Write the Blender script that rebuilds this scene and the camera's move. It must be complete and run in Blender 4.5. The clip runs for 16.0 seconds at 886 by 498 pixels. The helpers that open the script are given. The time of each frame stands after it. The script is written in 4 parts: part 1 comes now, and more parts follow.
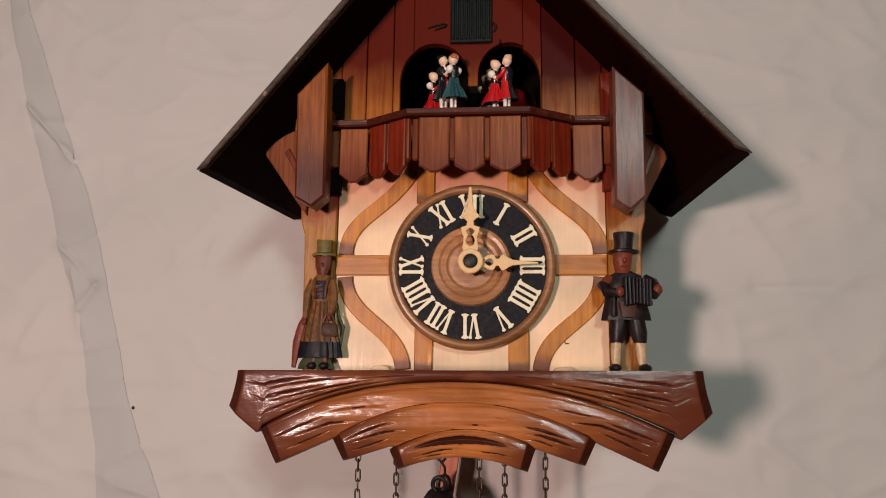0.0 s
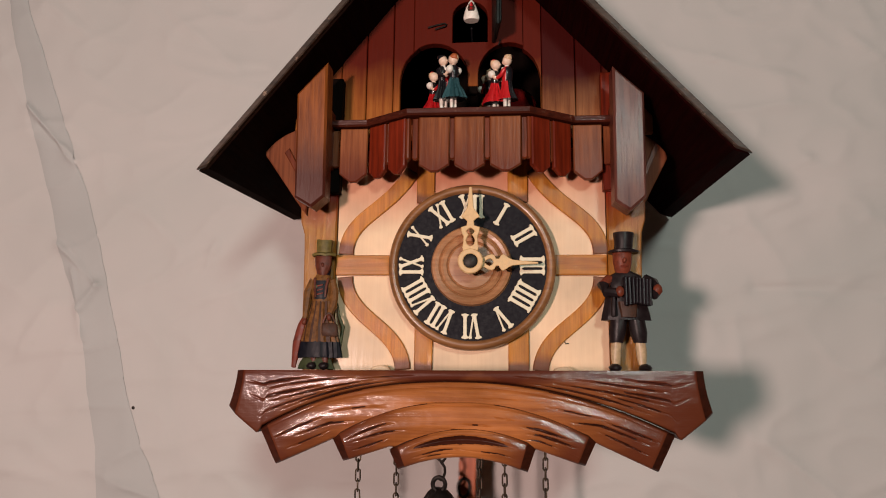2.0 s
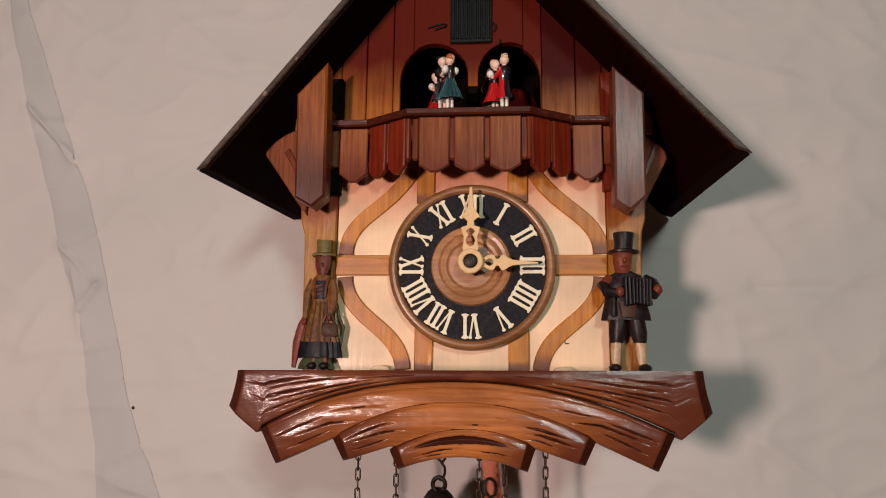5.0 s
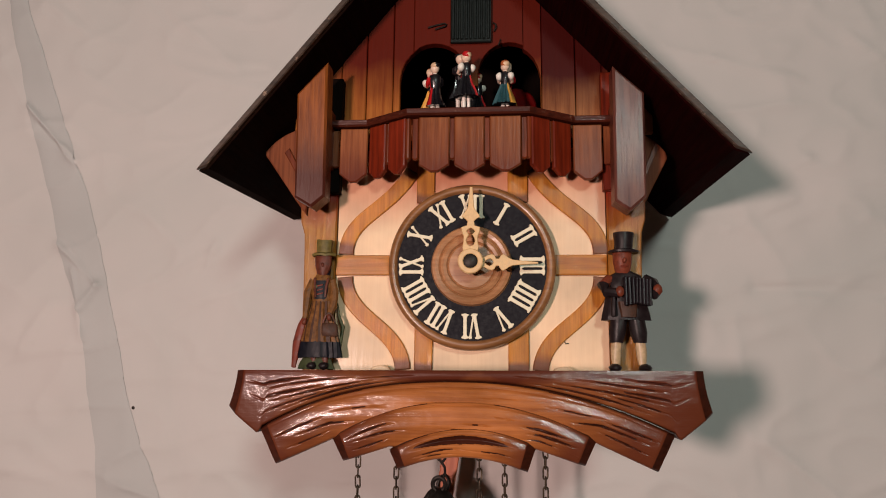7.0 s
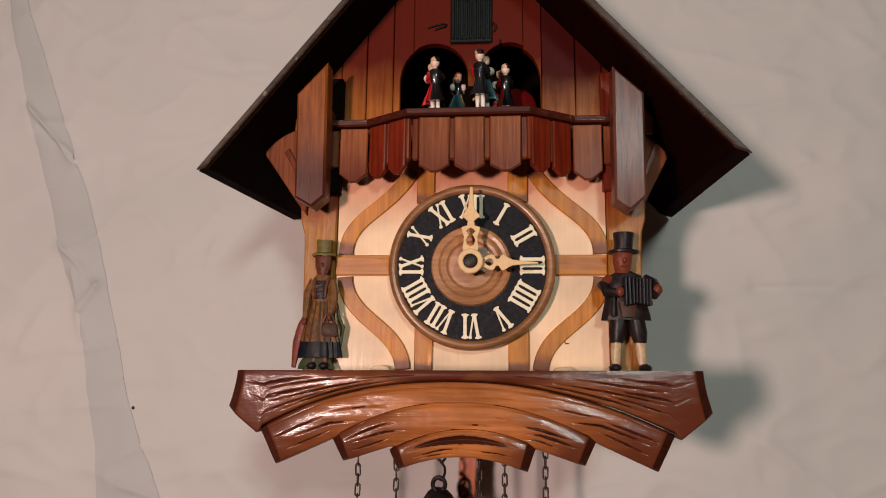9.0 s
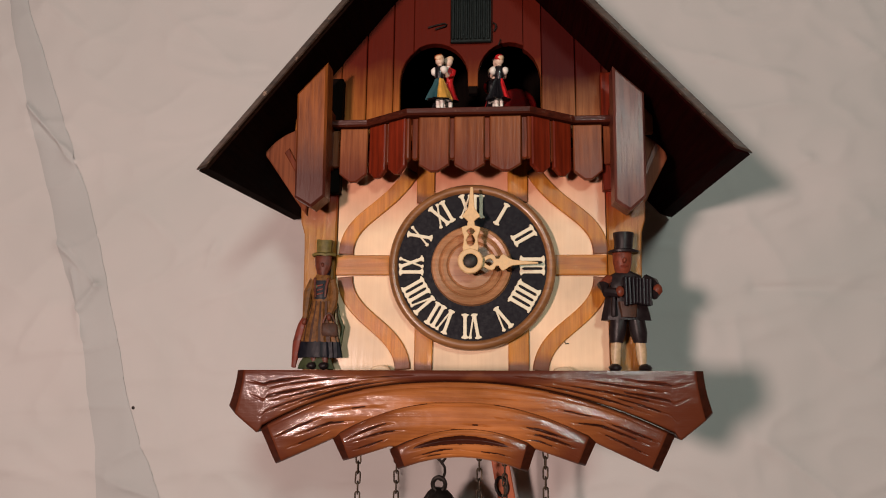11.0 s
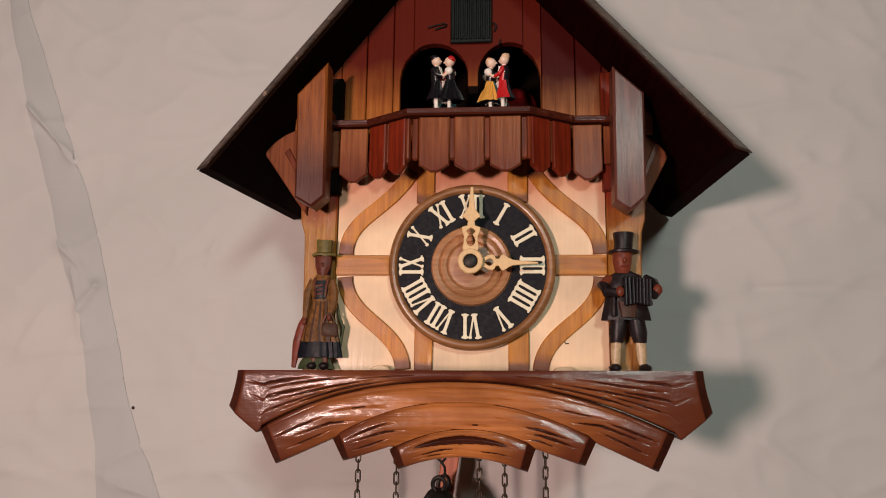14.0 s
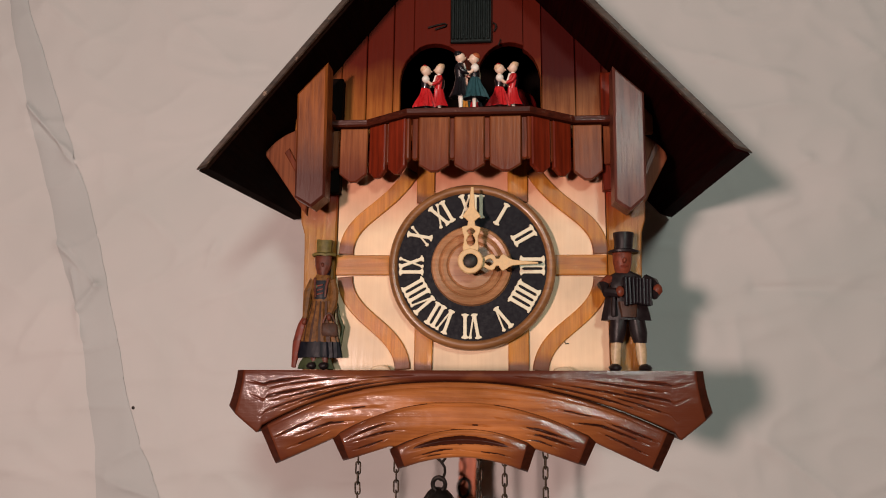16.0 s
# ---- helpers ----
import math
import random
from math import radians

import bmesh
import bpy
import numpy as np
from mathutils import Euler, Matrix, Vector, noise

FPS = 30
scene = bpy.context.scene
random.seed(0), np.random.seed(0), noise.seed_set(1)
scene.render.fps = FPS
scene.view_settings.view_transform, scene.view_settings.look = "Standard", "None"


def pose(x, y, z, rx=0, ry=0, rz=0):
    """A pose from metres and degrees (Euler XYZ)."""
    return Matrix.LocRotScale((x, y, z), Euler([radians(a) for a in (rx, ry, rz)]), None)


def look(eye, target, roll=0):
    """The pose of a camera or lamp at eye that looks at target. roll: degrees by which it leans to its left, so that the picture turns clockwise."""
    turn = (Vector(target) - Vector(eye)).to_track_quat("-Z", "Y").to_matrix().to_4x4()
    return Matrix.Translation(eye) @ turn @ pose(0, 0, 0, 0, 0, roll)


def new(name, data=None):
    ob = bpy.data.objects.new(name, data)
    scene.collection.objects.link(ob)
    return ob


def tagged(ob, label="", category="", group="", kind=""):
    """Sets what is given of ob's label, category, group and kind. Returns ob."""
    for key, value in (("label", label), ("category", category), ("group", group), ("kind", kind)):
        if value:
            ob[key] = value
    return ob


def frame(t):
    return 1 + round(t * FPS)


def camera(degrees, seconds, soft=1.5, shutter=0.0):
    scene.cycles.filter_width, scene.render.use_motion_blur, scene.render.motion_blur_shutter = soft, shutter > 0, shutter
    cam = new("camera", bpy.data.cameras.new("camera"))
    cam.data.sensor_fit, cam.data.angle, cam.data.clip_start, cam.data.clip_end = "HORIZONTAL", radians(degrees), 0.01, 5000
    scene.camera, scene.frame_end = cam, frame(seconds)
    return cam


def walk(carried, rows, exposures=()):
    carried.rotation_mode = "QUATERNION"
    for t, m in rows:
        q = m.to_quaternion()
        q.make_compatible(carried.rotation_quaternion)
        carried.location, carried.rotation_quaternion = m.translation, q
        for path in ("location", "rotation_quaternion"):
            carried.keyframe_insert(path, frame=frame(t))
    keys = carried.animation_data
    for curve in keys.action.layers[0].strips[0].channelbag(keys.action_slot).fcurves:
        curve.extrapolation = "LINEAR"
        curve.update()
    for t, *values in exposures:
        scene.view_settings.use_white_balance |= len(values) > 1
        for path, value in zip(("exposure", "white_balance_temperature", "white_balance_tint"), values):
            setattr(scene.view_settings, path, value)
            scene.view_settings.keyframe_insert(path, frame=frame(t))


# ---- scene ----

Z0 = 1.6                     # height of the dial's centre over the floor
MM = 0.001

# ---- camera ----
cam = camera(65.05, 16.0, soft=1.0, shutter=0.4)
EYE = Vector((0.0193, -0.4372, Z0 - 0.0643))
WAY = Vector((-0.08195, 0.98170, 0.17188))
walk(cam, [(0, look(EYE, EYE + WAY, 0.612)), (16, look(EYE, EYE + WAY, 0.612))],
     exposures=((0, 0.0), (16, 0.0)))

# ---- light ----
world = bpy.data.worlds.new("world")
scene.world = world
world.use_nodes = True
world.node_tree.nodes["Background"].inputs[0].default_value = (1.0, 0.92, 0.85, 1)
world.node_tree.nodes["Background"].inputs[1].default_value = 0.005


def lamp(name, at, target, watts, colour, size):
    data = bpy.data.lights.new(name, "AREA")
    data.energy, data.color, data.shape, data.size = watts, colour, "DISK", size
    ob = new(name, data)
    ob.matrix_world = look(at, target)
    return ob


lamp("lamp_warm", (-0.320, -0.950, Z0 - 0.078), (0, 0, Z0), 7.6, (1.0, 0.715, 0.65), 0.09)
lamp("lamp_room", (0.50, -2.1, Z0 + 0.50), (0, 0, Z0), 12.6, (0.87, 1.0, 0.92), 0.27)


# ---- materials ----
def nodes(name):
    m = bpy.data.materials.new(name)
    m.use_nodes = True
    t = m.node_tree
    return m, t, t.nodes["Principled BSDF"]


def add(t, kind, **values):
    n = t.nodes.new(kind)
    for k, v in values.items():
        n.inputs[k].default_value = v
    return n


def ramp(t, source, stops):
    r = t.nodes.new("ShaderNodeValToRGB")
    e = r.color_ramp.elements
    while len(e) < len(stops):
        e.new(0.5)
    for k, (p, c) in zip(e, stops):
        k.position, k.color = p, (*c, 1) if len(c) == 3 else c
    t.links.new(source, r.inputs[0])
    return r


def grey(v):
    return (v, v, v)


def blend(t, factor, a, b, mode="MIX"):
    n = t.nodes.new("ShaderNodeMix")
    n.data_type, n.blend_type = "RGBA", mode
    for socket, value in ((n.inputs[0], factor), (n.inputs[6], a), (n.inputs[7], b)):
        if isinstance(value, bpy.types.NodeSocket):
            t.links.new(value, socket)
        elif isinstance(value, tuple):
            socket.default_value = (*value, 1)
        else:
            socket.default_value = value
    return n.outputs[2]


def wood(name, light, dark, axis="Z", rough=0.32, coat=0.5, bump=0.25, stain=None, edge=(0.55, 1.0), grain=1.0, wear=None, high=None, spec=0.5, ends=(2, 0, 2), shine=0.16, deep=0.82, crackle=0.0):
    """Varnished wood with its grain along axis; stain: a colour sprayed on towards the piece's ends, between the two edge radii."""
    light, dark = ((c[0], c[1] * deep, c[2] * deep ** 2) for c in (light, dark))
    m, t, b = nodes(name)
    co = t.nodes.new("ShaderNodeTexCoord")
    info = t.nodes.new("ShaderNodeObjectInfo")
    shift = t.nodes.new("ShaderNodeVectorMath")
    shift.operation = "ADD"
    t.links.new(co.outputs["Object"], shift.inputs[0])
    t.links.new(info.outputs["Random"], shift.inputs[1])
    mp = t.nodes.new("ShaderNodeMapping")
    s = [420 * grain] * 3
    s["XYZ".index(axis)] = 22 * grain
    mp.inputs["Scale"].default_value = s
    t.links.new(shift.outputs[0], mp.inputs["Vector"])
    n1 = add(t, "ShaderNodeTexNoise", Scale=1.0, Detail=5.0, Roughness=0.6)
    t.links.new(mp.outputs[0], n1.inputs["Vector"])
    n2 = add(t, "ShaderNodeTexNoise", Scale=28.0, Detail=3.0)
    t.links.new(shift.outputs[0], n2.inputs["Vector"])
    r1 = ramp(t, n1.outputs[0], ((0.32, dark), (0.62, light)))
    r2 = ramp(t, n2.outputs[0], ((0.3, grey(0.62)), (0.7, grey(1.1))))
    colour = blend(t, 0.75, r1.outputs[0], r2.outputs[0], "MULTIPLY")
    if stain:
        ma = t.nodes.new("ShaderNodeVectorMath")
        ma.operation = "SUBTRACT"
        t.links.new(co.outputs["Generated"], ma.inputs[0])
        ma.inputs[1].default_value = (0.5, 0.5, 0.5)
        mu = t.nodes.new("ShaderNodeVectorMath")
        mu.operation = "MULTIPLY"
        t.links.new(ma.outputs[0], mu.inputs[0])
        mu.inputs[1].default_value = ends
        le = t.nodes.new("ShaderNodeVectorMath")
        le.operation = "LENGTH"
        t.links.new(mu.outputs[0], le.inputs[0])
        n3 = add(t, "ShaderNodeTexNoise", Scale=40.0, Detail=2.0)
        t.links.new(co.outputs["Object"], n3.inputs["Vector"])
        mad = t.nodes.new("ShaderNodeMath")
        mad.operation = "MULTIPLY_ADD"
        t.links.new(n3.outputs[0], mad.inputs[0])
        mad.inputs[1].default_value = 0.35
        t.links.new(le.outputs["Value"], mad.inputs[2])
        sp = ramp(t, mad.outputs[0], ((edge[0] + 0.17, grey(0)), (min(1, edge[1] + 0.0), grey(1))))
        colour = blend(t, sp.outputs[0], colour, stain)
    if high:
        # a darker colour past a height, for sprayed stain and for shade: colour, from, to (mm over the dial's centre)
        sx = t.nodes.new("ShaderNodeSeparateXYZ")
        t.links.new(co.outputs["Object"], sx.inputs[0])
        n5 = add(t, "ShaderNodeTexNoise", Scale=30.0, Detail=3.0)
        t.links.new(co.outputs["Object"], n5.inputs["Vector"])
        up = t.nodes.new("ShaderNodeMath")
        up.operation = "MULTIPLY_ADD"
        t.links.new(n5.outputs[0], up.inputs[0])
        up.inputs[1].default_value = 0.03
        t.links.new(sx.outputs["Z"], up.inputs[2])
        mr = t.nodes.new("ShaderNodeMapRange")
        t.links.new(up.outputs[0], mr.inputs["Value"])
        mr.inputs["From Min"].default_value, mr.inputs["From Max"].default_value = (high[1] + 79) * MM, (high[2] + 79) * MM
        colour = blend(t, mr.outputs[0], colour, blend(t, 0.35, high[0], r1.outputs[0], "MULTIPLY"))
    if wear:
        n4 = add(t, "ShaderNodeTexNoise", Scale=190.0, Detail=6.0, Roughness=0.75)
        t.links.new(shift.outputs[0], n4.inputs["Vector"])
        w = ramp(t, n4.outputs[0], ((0.60, grey(0)), (0.68, grey(1))))
        colour = blend(t, w.outputs[0], colour, wear)
    t.links.new(colour, b.inputs["Base Color"])
    rr = ramp(t, n2.outputs[0], ((0.3, grey(max(0.05, rough - 0.08))), (0.75, grey(rough + 0.14))))
    t.links.new(rr.outputs[0], b.inputs["Roughness"])
    b.inputs["Coat Weight"].default_value, b.inputs["Coat Roughness"].default_value = coat, shine
    b.inputs["Specular IOR Level"].default_value = spec
    bu = add(t, "ShaderNodeBump", Strength=bump, Distance=0.0006)
    t.links.new(n1.outputs[0], bu.inputs["Height"])
    t.links.new(bu.outputs[0], b.inputs["Normal"])
    if crackle:
        # lacquer that has crept into fine level ripples
        mc = t.nodes.new("ShaderNodeMapping")
        mc.inputs["Scale"].default_value = (260, 260, 900)
        t.links.new(shift.outputs[0], mc.inputs["Vector"])
        n6 = add(t, "ShaderNodeTexNoise", Scale=1.0, Detail=3.0, Roughness=0.7)
        t.links.new(mc.outputs[0], n6.inputs["Vector"])
        bc = add(t, "ShaderNodeBump", Strength=crackle, Distance=0.0007)
        t.links.new(n6.outputs[0], bc.inputs["Height"])
        t.links.new(bu.outputs[0], bc.inputs["Normal"])
        bu = bc
    t.links.new(bu.outputs[0], b.inputs["Coat Normal"])
    return m


def paint(name, colour, rough=0.45, vary=0.25, scale=260.0, bump=0.15, metal=0.0, coat=0.0, spec=0.5):
    """Plain paint, plastic or metal with blotches and fine relief."""
    m, t, b = nodes(name)
    co = t.nodes.new("ShaderNodeTexCoord")
    n = add(t, "ShaderNodeTexNoise", Scale=scale, Detail=4.0, Roughness=0.65)
    n2 = add(t, "ShaderNodeTexNoise", Scale=scale * 0.15, Detail=2.0)
    for k in (n, n2):
        t.links.new(co.outputs["Object"], k.inputs["Vector"])
    lo = tuple(c * (1 - vary) for c in colour)
    hi = tuple(min(1, c * (1 + vary * 0.5)) for c in colour)
    r1 = ramp(t, n.outputs[0], ((0.3, lo), (0.7, hi)))
    r2 = ramp(t, n2.outputs[0], ((0.3, grey(1 - vary * 0.6)), (0.7, grey(1))))
    t.links.new(blend(t, 1.0, r1.outputs[0], r2.outputs[0], "MULTIPLY"), b.inputs["Base Color"])
    rr = ramp(t, n.outputs[0], ((0.3, grey(rough * 0.8)), (0.7, grey(min(1, rough * 1.25)))))
    t.links.new(rr.outputs[0], b.inputs["Roughness"])
    b.inputs["Metallic"].default_value, b.inputs["Coat Weight"].default_value = metal, coat
    b.inputs["Specular IOR Level"].default_value = spec
    bu = add(t, "ShaderNodeBump", Strength=bump, Distance=0.0004)
    t.links.new(n.outputs[0], bu.inputs["Height"])
    t.links.new(bu.outputs[0], b.inputs["Normal"])
    return m


def cloth_material(name, low, high):
    m, t, b = nodes(name)
    co = t.nodes.new("ShaderNodeTexCoord")
    n = add(t, "ShaderNodeTexNoise", Scale=6.0, Detail=6.0, Distortion=0.8)
    n2 = add(t, "ShaderNodeTexNoise", Scale=1400.0, Detail=2.0)
    for k in (n, n2):
        t.links.new(co.outputs["Object"], k.inputs["Vector"])
    r = ramp(t, n.outputs[0], ((0.3, low), (0.7, high)))
    t.links.new(r.outputs[0], b.inputs["Base Color"])
    b.inputs["Roughness"].default_value = 0.85
    b.inputs["Sheen Weight"].default_value = 0.15
    n3 = add(t, "ShaderNodeTexNoise", Scale=16.0, Detail=7.0, Roughness=0.55, Distortion=1.2)
    t.links.new(co.outputs["Object"], n3.inputs["Vector"])
    bu = add(t, "ShaderNodeBump", Strength=0.10, Distance=0.004)
    t.links.new(n3.outputs[0], bu.inputs["Height"])
    bu2 = add(t, "ShaderNodeBump", Strength=0.12, Distance=0.0004)
    t.links.new(n2.outputs[0], bu2.inputs["Height"])
    t.links.new(bu.outputs[0], bu2.inputs["Normal"])
    t.links.new(bu2.outputs[0], b.inputs["Normal"])
    return m


M_CLOTH = cloth_material("bedsheet_cotton", (0.575, 0.56, 0.535), (0.645, 0.605, 0.58))
M_BAND = cloth_material("bedsheet_band", (0.475, 0.475, 0.46), (0.545, 0.54, 0.525))
M_PLASTER = paint("wall_plaster", (0.20, 0.17, 0.15), 0.8, 0.12, 30)
M_FLOOR = wood("floor_boards", (0.33, 0.21, 0.12), (0.2, 0.12, 0.06), "Y", 0.4, 0.1, grain=0.06)
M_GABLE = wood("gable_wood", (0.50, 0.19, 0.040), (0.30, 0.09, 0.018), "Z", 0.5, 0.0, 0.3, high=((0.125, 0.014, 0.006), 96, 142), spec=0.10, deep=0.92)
# right-hand boards: the roof's cast shade is worked into this darker colour
M_GABLE_SHADED = wood("gable_wood_shaded", (0.38, 0.19, 0.09), (0.21, 0.085, 0.038), "Z", 0.5, 0.0, 0.4, high=((0.070, 0.0055, 0.004), 100, 130), spec=0.12)
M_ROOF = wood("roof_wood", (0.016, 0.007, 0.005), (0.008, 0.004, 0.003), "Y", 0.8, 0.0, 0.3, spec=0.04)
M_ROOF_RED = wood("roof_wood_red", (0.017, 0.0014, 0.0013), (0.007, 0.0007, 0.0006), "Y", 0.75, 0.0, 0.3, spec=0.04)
M_ROOF_EDGE = wood("roof_edge_wood", (0.070, 0.042, 0.028), (0.026, 0.015, 0.010), "X", 0.5, 0.1, 0.5, wear=(0.30, 0.20, 0.14), deep=1.0)
# reddish towards the top: sprayed stain plus the balcony's shade in the colour
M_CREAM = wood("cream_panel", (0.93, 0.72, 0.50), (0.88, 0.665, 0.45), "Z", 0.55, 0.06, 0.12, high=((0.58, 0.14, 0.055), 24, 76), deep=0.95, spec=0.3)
M_STRIP = wood("strip_wood", (0.62, 0.245, 0.030), (0.40, 0.13, 0.013), "Z", 0.40, 0.30, 0.3, spec=0.18, crackle=0.5, shine=0.1, deep=1.0, stain=(0.17, 0.055, 0.018), edge=(0.66, 1.0), ends=(0.5, 0, 2))
M_STRIP_X = wood("strip_wood_level", (0.60, 0.235, 0.028), (0.38, 0.125, 0.012), "X", 0.40, 0.30, 0.3, spec=0.18, crackle=0.5, shine=0.1, deep=1.0)
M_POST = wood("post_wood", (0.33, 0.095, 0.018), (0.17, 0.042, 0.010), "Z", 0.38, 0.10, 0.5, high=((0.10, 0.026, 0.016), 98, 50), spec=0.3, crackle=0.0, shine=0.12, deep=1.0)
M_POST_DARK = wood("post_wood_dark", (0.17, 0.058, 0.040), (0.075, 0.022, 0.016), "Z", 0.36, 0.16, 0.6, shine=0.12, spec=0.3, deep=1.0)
M_BRACKET = wood("bracket_wood", (0.24, 0.085, 0.040), (0.13, 0.04, 0.018), "Z", 0.6, 0.0, 0.3, spec=0.15)
M_CORNER = wood("corner_wood", (0.46, 0.20, 0.030), (0.30, 0.11, 0.014), "Z", 0.4, 0.38, 0.8, high=((0.30, 0.030, 0.010), 26, 46), crackle=0.5, spec=0.2, deep=1.0)
M_BOARD = wood("board_wood", (0.36, 0.125, 0.045), (0.18, 0.050, 0.016), "Z", 0.36, 0.12, 0.5, shine=0.24, high=((0.17, 0.038, 0.018), 92, 54), spec=0.14, deep=1.0)
M_BOARD_RED = wood("board_wood_red", (0.21, 0.026, 0.008), (0.10, 0.012, 0.004), "Z", 0.4, 0.1, 0.4, spec=0.25)
M_RAIL = wood("rail_wood", (0.09, 0.022, 0.013), (0.040, 0.010, 0.007), "X", 0.4, 0.15, 0.4, wear=(0.14, 0.07, 0.045), spec=0.14)
M_BATTEN = wood("batten_wood", (0.20, 0.045, 0.012), (0.09, 0.018, 0.006), "Z", 0.4, 0.1, 0.4, spec=0.25)
M_BASE = wood("base_wood", (0.48, 0.175, 0.050), (0.31, 0.10, 0.026), "X", 0.30, 0.34, 0.25, stain=(0.115, 0.030, 0.013), edge=(0.34, 1.0), spec=0.14, ends=(2, 0, 0.5), shine=0.10, crackle=0.12, deep=0.95)
M_FIELD = wood("field_wood", (0.36, 0.13, 0.042), (0.21, 0.066, 0.02), "X", 0.32, 0.24, 0.25, stain=(0.105, 0.027, 0.012), edge=(0.40, 1.0), spec=0.14, high=((0.12, 0.03, 0.014), -76, -66), ends=(2, 0, 0.5), shine=0.10, crackle=0.12, deep=0.95)
# dark wood for carved recesses: gathered stain and their shade in one colour
M_GROOVE_SHADE = wood("groove_shade_wood", (0.062, 0.016, 0.008), (0.030, 0.008, 0.004), "X", 0.4, 0.1, 0.1, spec=0.25)
M_SHELF = wood("shelf_wood", (0.07, 0.022, 0.014), (0.035, 0.011, 0.008), "X", 0.4, 0.2, 0.3)
# near-black colour that stands in for the unlit inside of the house
M_DARK = wood("inside_shade", (0.006, 0.003, 0.002), (0.003, 0.0015, 0.001), "Z", 0.8, 0.0, 0.2, spec=0.08)
M_RED_INSIDE = paint("red_inside", (0.13, 0.002, 0.002), 0.8, 0.3, spec=0.1)
M_DIAL_WOOD = wood("dial_wood", (0.52, 0.27, 0.13), (0.36, 0.165, 0.07), "X", 0.34, 0.35, 0.15, deep=0.95)
M_DIAL_BLACK = paint("dial_black", (0.008, 0.007, 0.011), 0.62, 0.15, 500, 0.05, spec=0.2)
M_DIAL_RIM = wood("dial_rim_wood", (0.34, 0.16, 0.06), (0.21, 0.09, 0.032), "X", 0.36, 0.3, 0.15, deep=0.95)
M_IVORY = paint("ivory_plastic", (0.86, 0.78, 0.56), 0.42, 0.1, 400)
M_HAND = paint("hand_plastic", (0.80, 0.53, 0.25), 0.45, 0.15, 400)
M_IRON = paint("dark_iron", (0.030, 0.024, 0.020), 0.5, 0.4, 500, 0.3, 0.6)
M_CHAIN = paint("chain_brass", (0.10, 0.075, 0.05), 0.42, 0.4, 900, 0.2, 0.8)
M_BLACKGREEN = paint("door_paint", (0.008, 0.011, 0.010), 0.36, 0.3, 500, 0.3, spec=0.3)


# ---- building helpers ----
def V(x, y, z):
    """A place in the clock's millimetres: from the dial's centre, y away from the camera."""
    return Vector((x * MM, y * MM, Z0 + z * MM))


def thing(name, at, label, category, group="", kind=""):
    ob = new(name)
    ob.empty_display_size = 0.01
    ob.location = at
    return tagged(ob, label, category, group, kind)


def origin(ob):
    at = Vector((0, 0, 0))
    while ob:
        at = at + ob.location
        ob = ob.parent
    return at


def part(name, bm, material, parent=None, label="", at=None, smooth=None):
    """One mesh from bm, whose places are in the world, under a thing or part; at: its pivot."""
    base = origin(parent) if parent else Vector((0, 0, 0))
    pivot = at if at is not None else base
    bmesh.ops.recalc_face_normals(bm, faces=bm.faces)
    bmesh.ops.translate(bm, verts=bm.verts, vec=-pivot)
    me = bpy.data.meshes.new(name)
    bm.to_mesh(me)
    bm.free()
    for m in material if isinstance(material, (list, tuple)) else [material]:
        me.materials.append(m)
    if smooth is not None:
        me.shade_smooth()
        me.set_sharp_from_angle(angle=radians(smooth))
    ob = new(name, me)
    ob.parent = parent
    ob.location = pivot - base
    if label:
        ob["label"] = label
    return ob


def soften(bm, geom, width, segments=1):
    if width:
        bmesh.ops.bevel(bm, geom=geom, offset=width * MM, segments=segments, affect="EDGES", clamp_overlap=True)


def box(x0, x1, y0, y1, z0, z1, bevel=0.4, bm=None):
    bm = bm or bmesh.new()
    made = bmesh.ops.create_cube(bm, size=1)["verts"]
    for v in made:
        v.co = V((x0 + x1) / 2 + v.co.x * (x1 - x0), (y0 + y1) / 2 + v.co.y * (y1 - y0), (z0 + z1) / 2 + v.co.z * (z1 - z0))
    soften(bm, list({e for v in made for e in v.link_edges}), bevel)
    return bm


def prism(poly, y0, y1, bevel=0.4, bm=None, holes=()):
    """A board with the outline poly in x and z, from depth y0 to y1, with its front edges rounded."""
    bm = bm or bmesh.new()
    loops = []
    for outline in (poly, *holes):
        vs = [bm.verts.new(V(x, y0, z)) for x, z in outline]
        loops.append([bm.edges.new((vs[i], vs[(i + 1) % len(vs)])) for i in range(len(vs))])
    rim = [e for lp in loops for e in lp]
    if holes:
        faces = [g for g in bmesh.ops.triangle_fill(bm, use_beauty=True, use_dissolve=False, edges=rim)["geom"] if isinstance(g, bmesh.types.BMFace)]
    else:
        faces = [bm.faces.new([e.verts[0] for e in loops[0]])]
    out = bmesh.ops.extrude_face_region(bm, geom=faces)["geom"]
    back = [g for g in out if isinstance(g, bmesh.types.BMVert)]
    bmesh.ops.translate(bm, verts=back, vec=(0, (y1 - y0) * MM, 0))
    if bevel:
        soften(bm, [e for e in rim if e.is_valid], bevel)
    return bm


